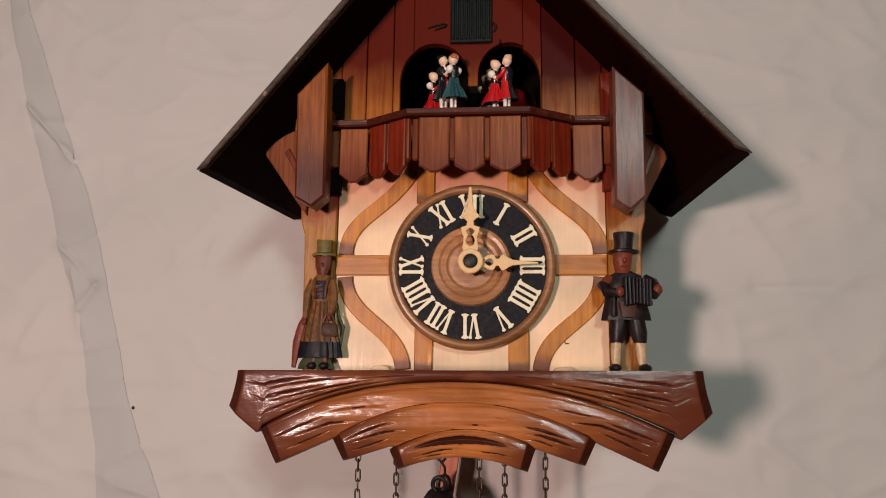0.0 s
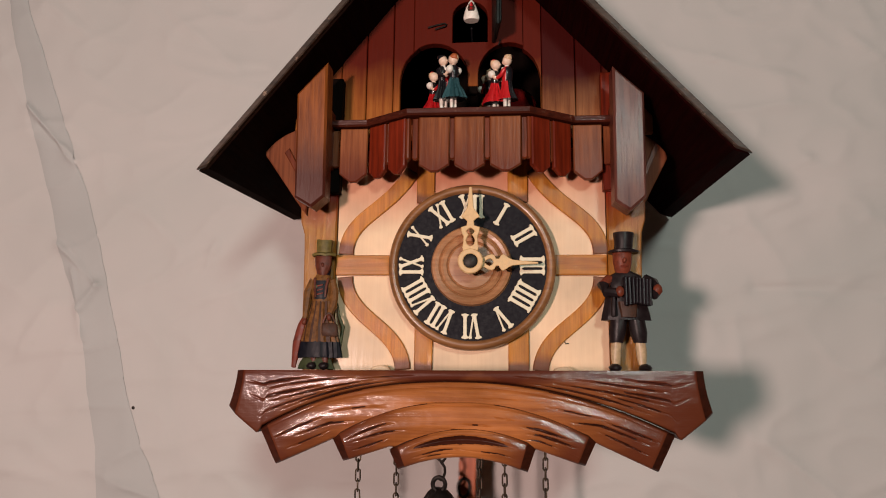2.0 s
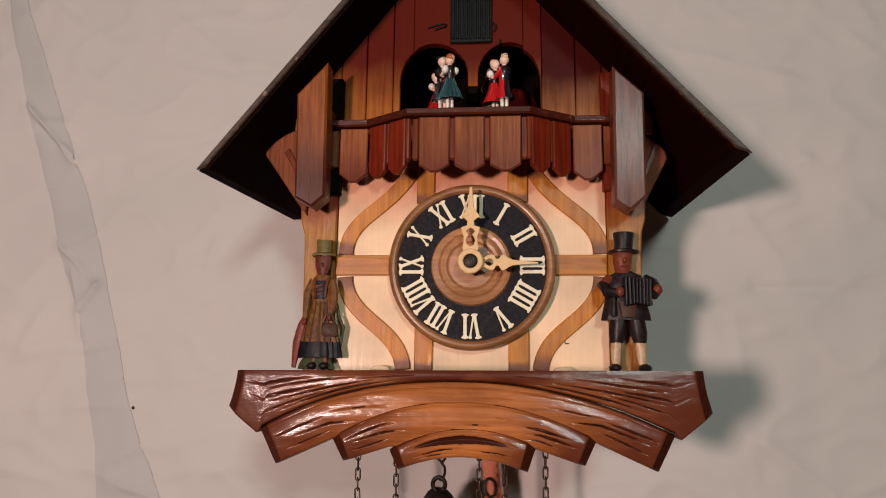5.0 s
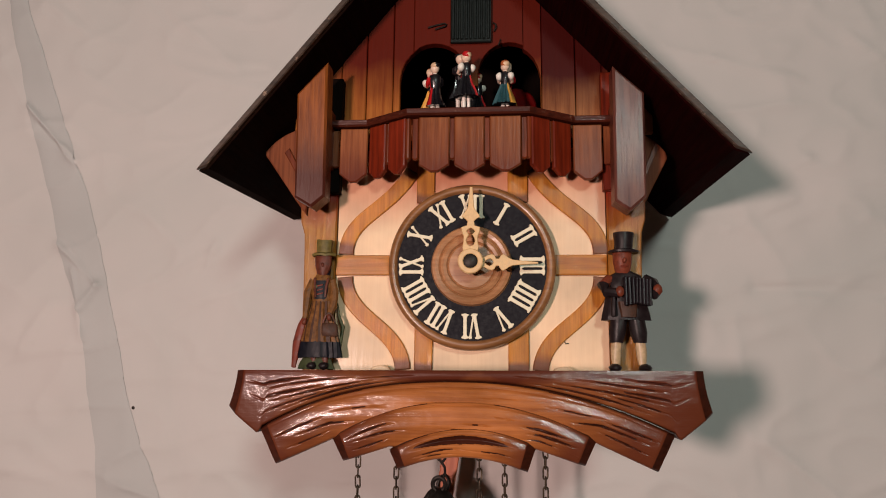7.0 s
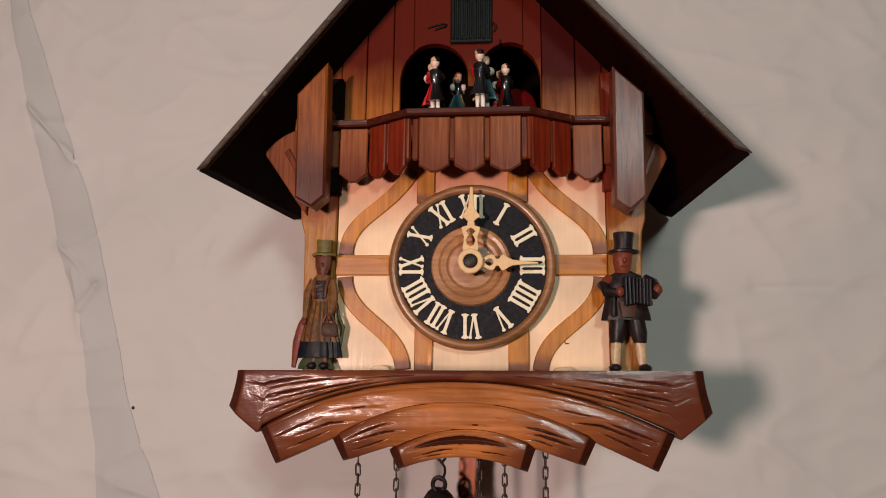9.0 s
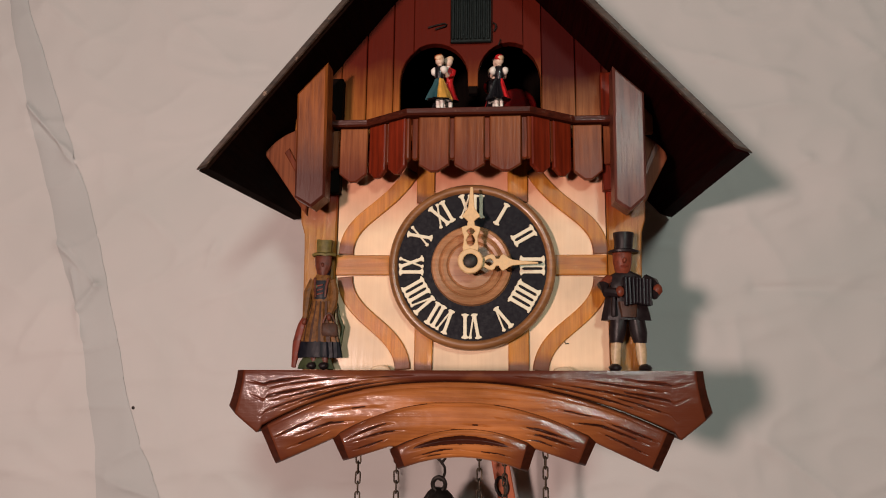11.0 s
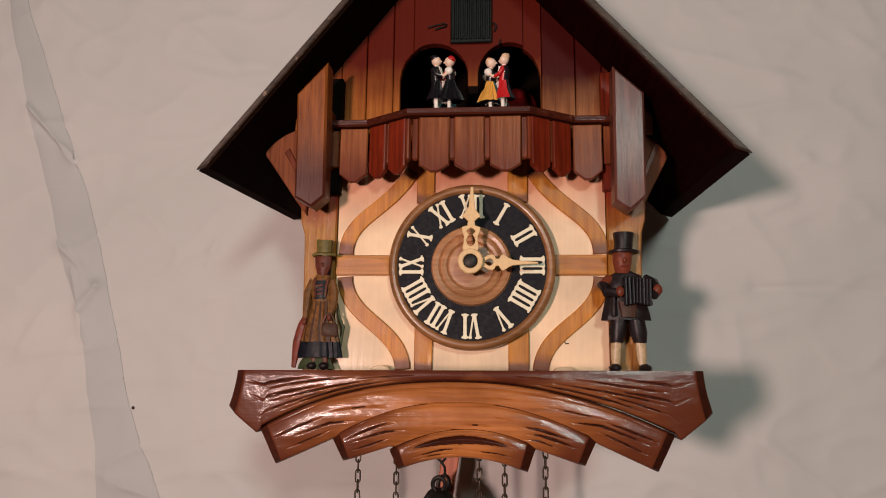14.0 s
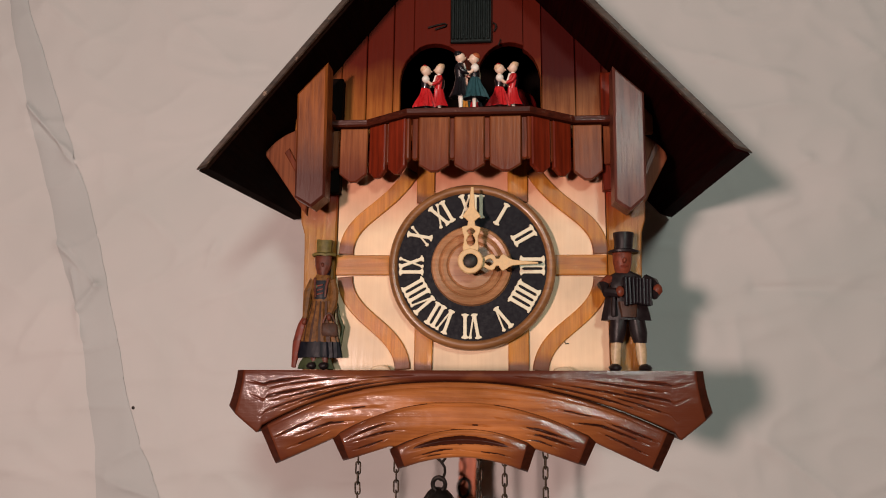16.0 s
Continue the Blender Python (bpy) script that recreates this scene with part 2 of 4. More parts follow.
def lathe(profile, cx, cz, steps=64, bm=None):
    """Turned work round an axis that runs away from the camera: (radius, y) from the middle outwards."""
    bm = bm or bmesh.new()
    rings = []
    for r, y in profile:
        if r == 0:
            rings.append([bm.verts.new(V(cx, y, cz))])
        else:
            rings.append([bm.verts.new(V(cx + r * math.cos(math.tau * k / steps), y, cz + r * math.sin(math.tau * k / steps))) for k in range(steps)])
    for a, b in zip(rings, rings[1:]):
        for k in range(steps):
            q = [a[k % len(a)], a[(k + 1) % len(a)], b[(k + 1) % len(b)], b[k % len(b)]]
            q = list(dict.fromkeys(q))
            bm.faces.new(q)
    return bm


def tube(points, radius, bm=None, sides=8, closed=False):
    """A bent rod through points (Vectors); radius in mm, one or one per point."""
    bm = bm or bmesh.new()
    n = len(points)
    rings = []
    for i, p in enumerate(points):
        a = points[i - 1] if i or closed else points[i]
        b = points[(i + 1) % n] if i < n - 1 or closed else points[i]
        d = (b - a).normalized()
        u = d.cross(Vector((0.13, 0.9, 0.21))).normalized()
        w = d.cross(u)
        r = (radius[i] if isinstance(radius, (list, tuple)) else radius) * MM
        rings.append([bm.verts.new(p + u * r * math.cos(math.tau * k / sides) + w * r * math.sin(math.tau * k / sides)) for k in range(sides)])
    for i in range(n if closed else n - 1):
        a, b = rings[i], rings[(i + 1) % n]
        for k in range(sides):
            bm.faces.new((a[k], a[(k + 1) % sides], b[(k + 1) % sides], b[k]))
    if not closed:
        bm.faces.new(rings[0])
        bm.faces.new(rings[-1])
    return bm


def bezier(p, n=16):
    """Points on a cubic curve through four control points."""
    out = []
    for i in range(n + 1):
        t = i / n
        c = ((1 - t) ** 3, 3 * t * (1 - t) ** 2, 3 * t * t * (1 - t), t ** 3)
        out.append(tuple(sum(k * q[j] for k, q in zip(c, p)) for j in range(2)))
    return out


def ribbon(path, width):
    """The outline of a strip of that width along a path."""
    a, b = [], []
    for i, (x, z) in enumerate(path):
        x0, z0 = path[max(0, i - 1)]
        x1, z1 = path[min(len(path) - 1, i + 1)]
        l = math.hypot(x1 - x0, z1 - z0)
        nx, nz = -(z1 - z0) / l * width / 2, (x1 - x0) / l * width / 2
        a.append((x + nx, z + nz))
        b.append((x - nx, z - nz))
    return a + b[::-1]


# ---- the room and the cloth ----
def room():
    for name, a, m in (("floor", (-2.2, 2.2, -2.6, 0.3, -0.1, 0.0), M_FLOOR), ("ceiling", (-2.2, 2.2, -2.6, 0.3, 2.5, 2.6), M_PLASTER),
                       ("wall_north", (-2.2, 2.2, 0.152, 0.3, 0, 2.5), M_PLASTER), ("wall_south", (-2.2, 2.2, -2.7, -2.6, 0, 2.5), M_PLASTER),
                       ("wall_west", (-2.3, -2.2, -2.6, 0.3, 0, 2.5), M_PLASTER), ("wall_east", (2.2, 2.3, -2.6, 0.3, 0, 2.5), M_PLASTER)):
        bm = box(*[v * 1000 for v in a[:4]], (a[4] - Z0) * 1000, (a[5] - Z0) * 1000, 0)
        tagged(part(name, bm, m), "plain room surface closing the place", name.split("_")[0], kind="structure")


def cloth():
    """The creased sheet that hangs behind the clock."""
    bm = bmesh.new()
    nx, nz = 440, 300
    x0, x1, z0, z1 = -760.0, 640.0, -420.0, 520.0
    # creases: start, end, width, height
    creases = ((-408, 169, -356, 114, 4, 2.6), (-395, 150, -368, 123, 3, -1.4), (-367, 42, -327, 5, 4, 2.8), (-327, 5, -340, -15, 4, 2.4), (-351, 17, -335, -41, 4, 2.0),
               (188, 151, 275, 158, 3, 1.0), (205, 52, 258, 77, 3, 1.2), (224, 4, 322, -2, 6, -1.8), (253, 102, 272, 111, 3, 1.0), (221, -115, 271, -156, 4, 1.3),
               (-369, -12, -390, -51, 5, 1.2), (-407, 275, -358, 238, 4, 1.0), (-230, 22, -223, 42, 3, 1.8), (-280, 4, -224, 36, 4, 1.2), (312, 219, 340, 192, 5, 1.3),
               (200, 201, 272, 179, 4, 0.9), (-284, 260, -216, 202, 4, 1.0), (205, -20, 214, -149, 9, 1.0), (-320, -150, -250, -172, 4, 1.4), (-420, -140, -350, -158, 5, 1.0),
               (-60, -140, -80, -300, 9, 1.5), (60, -140, 66, -300, 8, 1.5), (290, -60, 340, -80, 5, 0.8), (-300, 110, -250, 130, 7, 0.7))

    def depth(x, z):
        y = 135.0 + 5.0 * noise.noise((x * 0.006, z * 0.004, 3.0)) + 2.6 * noise.noise((x * 0.017 + 4, z * 0.012, 9.0))
        y += 0.8 * noise.noise((x * 0.05, z * 0.04, 1.0))
        for ax, az, bx, bz, w, h in creases:
            dx, dz = bx - ax, bz - az
            q = (dx * dx + dz * dz)
            s = max(0.0, min(1.0, ((x - ax) * dx + (z - az) * dz) / q))
            px, pz = ax + s * dx, az + s * dz
            jog = 4.0 * noise.noise((x * 0.03, z * 0.03, ax))
            d = (math.hypot(x - px, z - pz) + jog) / w
            if abs(d) < 3:
                y -= h * 2.1 * math.exp(-abs(d) * 1.3) * (1 + 0.5 * noise.noise((x * 0.04, z * 0.04, bz)))
        # fine rumples
        r = 1 - abs(noise.noise((x * 0.012 + z * 0.006, z * 0.016 - x * 0.004, 11.0))) * 2
        y -= 1.7 * max(0.0, r) ** 5
        r = 1 - abs(noise.noise((x * 0.010 - z * 0.007, z * 0.020, 17.0))) * 2
        y -= 1.5 * max(0.0, r) ** 6
        return max(y, 129.5) if abs(x) < 175 else y

    levels = [-1599.0 + (z0 + 1599.0) * j / 12 for j in range(12)] + [z0 + (z1 - z0) * j / nz for j in range(nz + 1)]
    nz = len(levels) - 1
    grid = [[bm.verts.new(V(x, depth(x, z), z)) for x in (x0 + (x1 - x0) * i / nx for i in range(nx + 1))] for z in levels]
    for j in range(nz):
        for i in range(nx):
            bm.faces.new((grid[j][i], grid[j][i + 1], grid[j + 1][i + 1], grid[j + 1][i]))
    ob = part("backdrop_sheet", bm, M_CLOTH, None, smooth=180, at=V(0, 134, -1599))
    # a band that runs down the cloth, its grey put into the colour, slightly proud
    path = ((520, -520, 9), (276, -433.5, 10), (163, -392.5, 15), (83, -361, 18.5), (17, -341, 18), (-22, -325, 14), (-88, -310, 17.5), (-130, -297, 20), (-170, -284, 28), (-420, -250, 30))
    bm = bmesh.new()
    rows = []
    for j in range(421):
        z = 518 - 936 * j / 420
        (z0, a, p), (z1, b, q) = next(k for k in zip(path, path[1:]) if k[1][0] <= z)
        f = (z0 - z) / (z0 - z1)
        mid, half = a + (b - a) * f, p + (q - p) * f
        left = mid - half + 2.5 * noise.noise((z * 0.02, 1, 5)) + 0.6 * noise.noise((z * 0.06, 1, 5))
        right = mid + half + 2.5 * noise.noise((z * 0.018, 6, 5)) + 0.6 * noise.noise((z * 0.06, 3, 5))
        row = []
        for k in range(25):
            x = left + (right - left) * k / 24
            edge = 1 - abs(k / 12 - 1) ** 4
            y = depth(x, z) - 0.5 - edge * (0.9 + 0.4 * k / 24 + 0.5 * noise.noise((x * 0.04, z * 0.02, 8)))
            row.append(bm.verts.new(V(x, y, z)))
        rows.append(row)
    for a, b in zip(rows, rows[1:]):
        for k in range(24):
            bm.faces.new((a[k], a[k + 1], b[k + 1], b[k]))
    part("grey_band", bm, M_BAND, ob, "greyish band of cloth", smooth=180)
    bm = lathe([(0, 0), (1.3, 0.2), (1.5, 0.8)], -286.4, -97.9, 10)
    bmesh.ops.translate(bm, verts=bm.verts, vec=(0, (depth(-286.4, -97.9) - 0.7) * MM, 0))
    part("speck", bm, M_IRON, ob, "small dark speck")
    tagged(ob, "creased off-white cotton sheet hung behind the clock", "sheet")


room()
cloth()

# ---- the clock ----
clock = thing("cuckoo_clock", V(0, 120, -64), "carved brown wooden chalet cuckoo clock hanging before a pale sheet", "clock")


def arch(cx, half, foot, spring, top, n=14):
    """An arch's outline, from its left foot round to its right foot."""
    pts = [(cx - half, foot), (cx - half, spring)]
    for k in range(1, n):
        a = math.pi * (1 - k / n)
        pts.append((cx + half * math.cos(a), spring + (top - spring) * math.sin(a)))
    return pts + [(cx + half, spring), (cx + half, foot)]


def house():
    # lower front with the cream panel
    part("front_panel", box(-86, 86, 0, 6, -66, 96, 0.3), M_CREAM, clock, "cream panel, sprayed stain and balcony shade coloured reddish at its top")
    part("side_wall", box(-106, -100, 4, 122, -66, 110, 0.5), M_BATTEN, clock)
    part("side_wall", box(100, 106, 4, 122, -66, 110, 0.5), M_BATTEN, clock)
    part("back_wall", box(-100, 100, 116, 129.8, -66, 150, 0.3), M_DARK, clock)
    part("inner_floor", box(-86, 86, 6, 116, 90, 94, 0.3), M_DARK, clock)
    for s in (-1, 1):
        w = [(s * 86.4, -66), (s * 86.4, 60), (s * 108.5, 60), (s * 110.5, 40), (s * 110, 30), (s * 107.5, 22), (s * 107, 10), (s * 106.5, -20), (s * 105, -66)]
        part("corner_post", prism(w, -3, 8, 0.8), M_CORNER, clock, "glossy golden corner post")
    # gable of upright boards with two arches and the cuckoo's window cut through
    seams = (-118, -87, -70, -52, -38, 35, 47, 69, 86, 118)

    def roofline(x):
        return 247 - (x + 7) * 1.146 - 4 if x > -7 else 247 + (x + 7) * 1.26 - 4

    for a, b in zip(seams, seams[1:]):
        m = M_GABLE if b < 50 else M_GABLE_SHADED
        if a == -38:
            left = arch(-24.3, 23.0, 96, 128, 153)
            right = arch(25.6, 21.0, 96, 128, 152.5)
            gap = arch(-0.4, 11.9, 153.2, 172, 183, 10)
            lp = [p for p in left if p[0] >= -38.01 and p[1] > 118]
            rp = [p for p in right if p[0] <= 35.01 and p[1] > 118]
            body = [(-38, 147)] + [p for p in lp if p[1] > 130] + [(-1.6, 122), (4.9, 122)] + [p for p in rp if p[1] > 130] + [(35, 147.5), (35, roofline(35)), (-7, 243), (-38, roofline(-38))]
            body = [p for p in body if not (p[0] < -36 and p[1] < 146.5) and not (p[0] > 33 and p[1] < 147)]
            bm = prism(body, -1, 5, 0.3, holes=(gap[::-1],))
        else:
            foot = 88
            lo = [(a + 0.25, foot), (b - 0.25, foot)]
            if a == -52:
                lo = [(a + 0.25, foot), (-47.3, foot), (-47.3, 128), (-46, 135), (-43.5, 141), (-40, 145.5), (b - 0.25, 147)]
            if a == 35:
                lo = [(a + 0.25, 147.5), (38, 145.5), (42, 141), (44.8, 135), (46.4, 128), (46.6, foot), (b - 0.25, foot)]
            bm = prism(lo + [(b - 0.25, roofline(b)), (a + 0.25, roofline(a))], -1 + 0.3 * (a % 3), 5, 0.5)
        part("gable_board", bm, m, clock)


def roof():
    apex = (-7.0, 247.0)
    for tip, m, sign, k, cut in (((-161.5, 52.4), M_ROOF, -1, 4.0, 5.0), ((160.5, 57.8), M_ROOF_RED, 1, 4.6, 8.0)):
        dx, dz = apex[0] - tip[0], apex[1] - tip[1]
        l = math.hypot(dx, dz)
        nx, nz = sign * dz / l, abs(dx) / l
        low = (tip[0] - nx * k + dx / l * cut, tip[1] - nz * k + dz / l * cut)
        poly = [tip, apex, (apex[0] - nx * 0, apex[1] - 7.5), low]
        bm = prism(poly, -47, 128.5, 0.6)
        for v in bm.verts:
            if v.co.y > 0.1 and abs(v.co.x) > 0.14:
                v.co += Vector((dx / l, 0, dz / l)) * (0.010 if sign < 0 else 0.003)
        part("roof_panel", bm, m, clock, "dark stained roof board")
        edge = [(tip[0] + nx * 0.4, tip[1] + nz * 0.4), (apex[0], apex[1] + 0.6), (apex[0], apex[1] - 6.0), (low[0] + nx, low[1] + nz)]
        part("roof_edge", prism(edge, -50, -47.2, 0.7), M_ROOF_EDGE, clock, "worn dark front edge of the roof")


def posts():
    for s in (-1, 1):
        if s < 0:
            p = [(-106.6, 39.5), (-96, 33.2), (-87.6, 40), (-87.6, 125), (-106.6, 105)]
        else:
            p = [(87, 35.5), (96, 29.3), (105.6, 38), (105.6, 101), (87.3, 118)]
        bm = prism(p, -34, -20, 1.4)
        for v in bm.verts:
            v.co.y -= (v.co.z - Z0 - 75 * MM) * 0.06
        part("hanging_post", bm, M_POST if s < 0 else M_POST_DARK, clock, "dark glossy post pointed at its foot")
        # curved bracket behind the post, up to the eave
        if s < 0:
            q = bezier([(-106, 34), (-112, 41), (-121, 55), (-135, 74.5)], 10) + bezier([(-135.2, 77), (-131, 83), (-126, 89), (-104, 96)], 8)
            part("eave_bracket", prism(q, -6, 4, 0.8), M_BRACKET, clock)
            # thin dark strip that draws the line across the bracket
            part("eave_strut", prism([(-122, 76), (-119, 79), (-108, 58), (-108, 52)], -7.2, -5.8, 0.4), M_BATTEN, clock)
        else:
            q = bezier([(108, 32), (111, 42), (119, 56), (127, 72)], 10) + bezier([(126, 76), (122, 82), (116, 88), (104, 92)], 8)
            part("eave_bracket", prism(q, 4, 10, 0.8), M_BRACKET, clock)
            part("eave_strut", prism([(111, 62), (113, 60), (122, 80), (119, 82)], 2.4, 4.2, 0.3), M_BATTEN, clock)
        part("post_back", box(min(s * 88, s * 104), max(s * 88, s * 104), -20, -1, 62, 100, 0.5), M_BATTEN, clock)


def pointed(w, top, shoulder, tip):
    return [(-w / 2, top), (-w / 2, shoulder), (-w * 0.12, tip), (w * 0.12, tip), (w / 2, shoulder), (w / 2, top)]


def balcony():
    # the plan of its front: x, y
    plan = [(-90, -16), (-65.5, -16), (-37.3, -34), (37.3, -34), (66, -16), (89, -16)]

    def board(cx, cy, w, turn, m, top=88.5, shoulder=58.3, tip=54.0, name="board"):
        bm = prism(pointed(w, top, shoulder, tip), 0, 3, 0.7)
        c = V(cx, cy, 0)
        bmesh.ops.rotate(bm, verts=bm.verts, cent=V(0, 0, 0), matrix=Matrix.Rotation(turn, 3, "Z"))
        bmesh.ops.translate(bm, verts=bm.verts, vec=c - V(0, 0, 0))
        return part(name, bm, m, clock)

    for cx, w in ((-20.5, 18.6), (1.0, 18.2), (22.8, 18.8)):
        board(cx, -34, w, 0, M_BOARD)
    for cx in (-9.7, 11.7, -32.3, 34.2):
        board(cx, -32, 4.0, 0, M_BATTEN, 88.5, 63, 62, "batten")
    for s in (-1, 1):
        ax, ay, bx, by = s * 37.3, -34, s * 65.6, -16
        turn = math.atan2(by - ay, bx - ax) if s > 0 else math.atan2(ay - by, ax - bx)
        for f, w in ((0.26, 13.5), (0.74, 13.5)):
            board(ax + (bx - ax) * f, ay + (by - ay) * f, w, turn, M_BOARD_RED)
        for f in (0.02, 0.5):
            board(ax + (bx - ax) * f, ay + (by - ay) * f + 1.5, 3.0, turn, M_BATTEN, 88.5, 63, 62, "batten")
        board(s * 74.0, -16, 17.8, 0, M_BOARD, 88.3, 58.3, 52.9)
        board(s * 86.5, -13, 4.5, 0, M_BOARD, 88.3, 64, 63.5)
    # rail: a mitred moulding
    bm = bmesh.new()
    rows = []
    for i, (x, y) in enumerate(plan):
        rows.append([bm.verts.new(V(x, y + dy, z)) for dy, z in ((-2.6, 90.2), (-3.0, 92.8), (-2.4, 93.4), (4.5, 93.4), (4.5, 89.2), (-1.6, 89.2))])
    for a, b in zip(rows, rows[1:]):
        for k in range(6):
            bm.faces.new((a[k], a[(k + 1) % 6], b[(k + 1) % 6], b[k]))
    bm.faces.new(rows[0])
    bm.faces.new(rows[-1])
    part("balcony_rail", bm, M_RAIL, clock, "dark glossy balcony rail")
    # floor of the balcony
    part("balcony_floor", prism([(-88, 78), (88, 78), (88, 81), (-88, 81)], -12, -1.5, 0.2), M_DARK, clock)


BASE_Y = -72.0


def base_board():
    """The carved base: a field with fanning cuts over three stepped arches."""
    def A(x):
        return -69.6 - 25.4 * (abs(x) / 106.0) ** (2.5 if x < 0 else 2.0)

    def B(x):
        return -79.5 - 18.6 * (abs(x - 1) / 67.0) ** (2.4 if x < 1 else 2.0)

    def C(x):
        return -92.6 - 10.5 * ((x - 3) / 38.0) ** 2

    def lip(x):
        """The field's lower edge: the first arch, then up to the point of each end."""
        a = abs(x)
        if a < 104:
            return A(x)
        return A(x) + (-98.2 + (a - 106) * 0.79 - A(x)) * min(1.0, (a - 104) / 3.0)

    def foot(inner, low, outer, fall):
        return lambda x: low - fall * max(0.0, abs(x) - inner) / (outer - inner)

    # half width at the top and at the foot, upper and lower edge, how far it stands out, its thickness
    tiers = (("base_field", 119.2, 119.2, lambda x: -64.3 + 0.008 * x, lip, 0.0),
             ("base_arch", 106.2, 97.2, A, foot(66, -99.1, 97, 13.9), -2.2),
             ("base_arch", 67.4, 61.2, B, foot(37, -102.8, 61, 7.8), -4.4),
             ("base_arch", 37.2, 32.6, C, lambda x: -107.1 - 6.8 * (x / 32.5) ** 2, -6.6))
    # cuts of each tier: middle along it, depth down it, half length, width in mm, depth in mm
    fan = [(s * m, v, h, w, d) for s in (-1, 1) for m, v, h, w, d in (
        (0.80, 0.20, 0.15, 0.7, 0.9), (0.66, 0.34, 0.22, 0.6, 0.8), (0.76, 0.50, 0.17, 0.8, 1.0), (0.60, 0.60, 0.24, 0.7, 1.0),
        (0.72, 0.73, 0.16, 0.6, 0.8), (0.52, 0.84, 0.26, 0.8, 1.1))]
    sets = (fan + [(0.30, 0.45, 0.10, 0.4, 0.5), (-0.33, 0.42, 0.13, 0.5, 0.6)],
            [(0.0, 0.13, 0.97, 0.45, 0.7), (-0.83, 0.46, 0.13, 0.7, 1.0), (-0.70, 0.62, 0.16, 0.7, 1.0), (-0.80, 0.78, 0.12, 0.6, 0.8), (-0.52, 0.38, 0.15, 0.6, 0.7),
             (0.82, 0.40, 0.14, 0.7, 1.0), (0.72, 0.56, 0.20, 0.8, 1.1), (0.80, 0.74, 0.14, 0.7, 0.9), (0.56, 0.34, 0.16, 0.5, 0.7), (0.18, 0.30, 0.12, 0.4, 0.5), (-0.14, 0.36, 0.11, 0.4, 0.5)],
            [(0.0, 0.10, 0.96, 0.4, 0.6), (-0.72, 0.38, 0.20, 0.7, 1.0), (-0.66, 0.56, 0.22, 0.7, 1.0), (-0.74, 0.76, 0.16, 0.6, 0.9), (0.64, 0.42, 0.20, 0.9, 1.2),
             (0.70, 0.60, 0.20, 0.9, 1.2), (0.62, 0.78, 0.16, 0.6, 0.8), (0.12, 0.52, 0.16, 0.4, 0.6), (-0.10, 0.62, 0.12, 0.4, 0.5), (0.32, 0.34, 0.10, 0.4, 0.5)],
            [(0.0, 0.10, 0.96, 0.4, 0.6), (-0.02, 0.40, 0.80, 2.4, 1.8), (-0.35, 0.72, 0.42, 0.6, 0.9), (0.42, 0.74, 0.36, 0.5, 0.8), (-0.40, 0.86, 0.30, 0.5, 0.6)])
    for i, ((name, wide, narrow, top, low, out), cuts) in enumerate(zip(tiers, sets)):
        nx, nz = (330, 300, 230, 150)[i], (64, 72, 64, 56)[i]
        bm = bmesh.new()
        grid, tone = [], []
        for j in range(nz + 1):
            v = j / nz
            line, tones = [], []
            for k in range(nx + 1):
                u = 2 * k / nx - 1
                x = u * (wide + (narrow - wide) * v)
                z0, z1 = top(x), low(u * narrow) if i else low(x)
                if not i:
                    z1 = low(u * 123.4)
                    x = u * (121.6 + 4.0 * v ** 2) + 0.4
                z = z0 + (z1 - z0) * v
                tall = max(6.0, z0 - z1)
                end = (1 - abs(u)) * wide
                # a rounded face, a hollow along its upper edge, chamfered ends
                y = BASE_Y + out - (1.2, 2.6, 2.4, 2.0)[i] * math.sin(math.pi * min(1.0, 0.10 + 0.86 * v)) ** 0.8
                bevel = max(0.0, 1 - end / 4.6)
                sink = 3.6 * bevel
                if i:
                    sink += 1.9 * max(0.0, 1 - v * tall / 1.3)
                sink += 0.9 * max(0.0, 1 - (1 - v) * tall / 1.2) ** 2
                deep = 0.0
                for m, h, half, w, d in cuts:
                    s = (u - m) / half
                    if abs(s) < 1:
                        off = (v - h - 0.025 * math.sin(7 * u + 9 * h) * (half < 0.5)) * tall
                        deep = max(deep, d * (1 - s * s) * max(0.0, 1 - abs(off) / (w * (1.15 - 0.5 * abs(s)))))
                wob = 0.20 * noise.noise((x * 0.03, z * 0.20, 4.0 + i)) + 0.04 * noise.noise((x * 0.3, z * 0.5, 2.0 + i))
                line.append(bm.verts.new(V(x, y + sink + deep + wob, z)))
                # cuts, hollows and chamfers are coloured dark, as stain and recess shade
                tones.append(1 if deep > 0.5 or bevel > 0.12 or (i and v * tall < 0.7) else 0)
            grid.append(line)
            tone.append(tones)
        for j in range(nz):
            for k in range(nx):
                f = bm.faces.new((grid[j][k], grid[j][k + 1], grid[j + 1][k + 1], grid[j + 1][k]))
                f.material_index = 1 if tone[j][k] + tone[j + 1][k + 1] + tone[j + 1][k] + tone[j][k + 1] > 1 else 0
        loop = grid[0] + [r[-1] for r in grid[1:]] + grid[-1][-2::-1] + [r[0] for r in grid[-2:0:-1]]
        backs = [bm.verts.new(Vector((p.co.x, (BASE_Y + 26) * MM, p.co.z))) for p in loop]
        n = len(loop)
        for k in range(n):
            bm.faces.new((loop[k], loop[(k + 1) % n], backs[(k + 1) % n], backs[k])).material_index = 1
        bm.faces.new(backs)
        part(name, bm, (M_BASE if i else M_FIELD, M_GROOVE_SHADE), clock, "glossy carved brown base board", smooth=42)
    part("base_shelf", box(-112, 112, BASE_Y + 10, 118, -72, -65.6, 0.8), M_SHELF, clock)


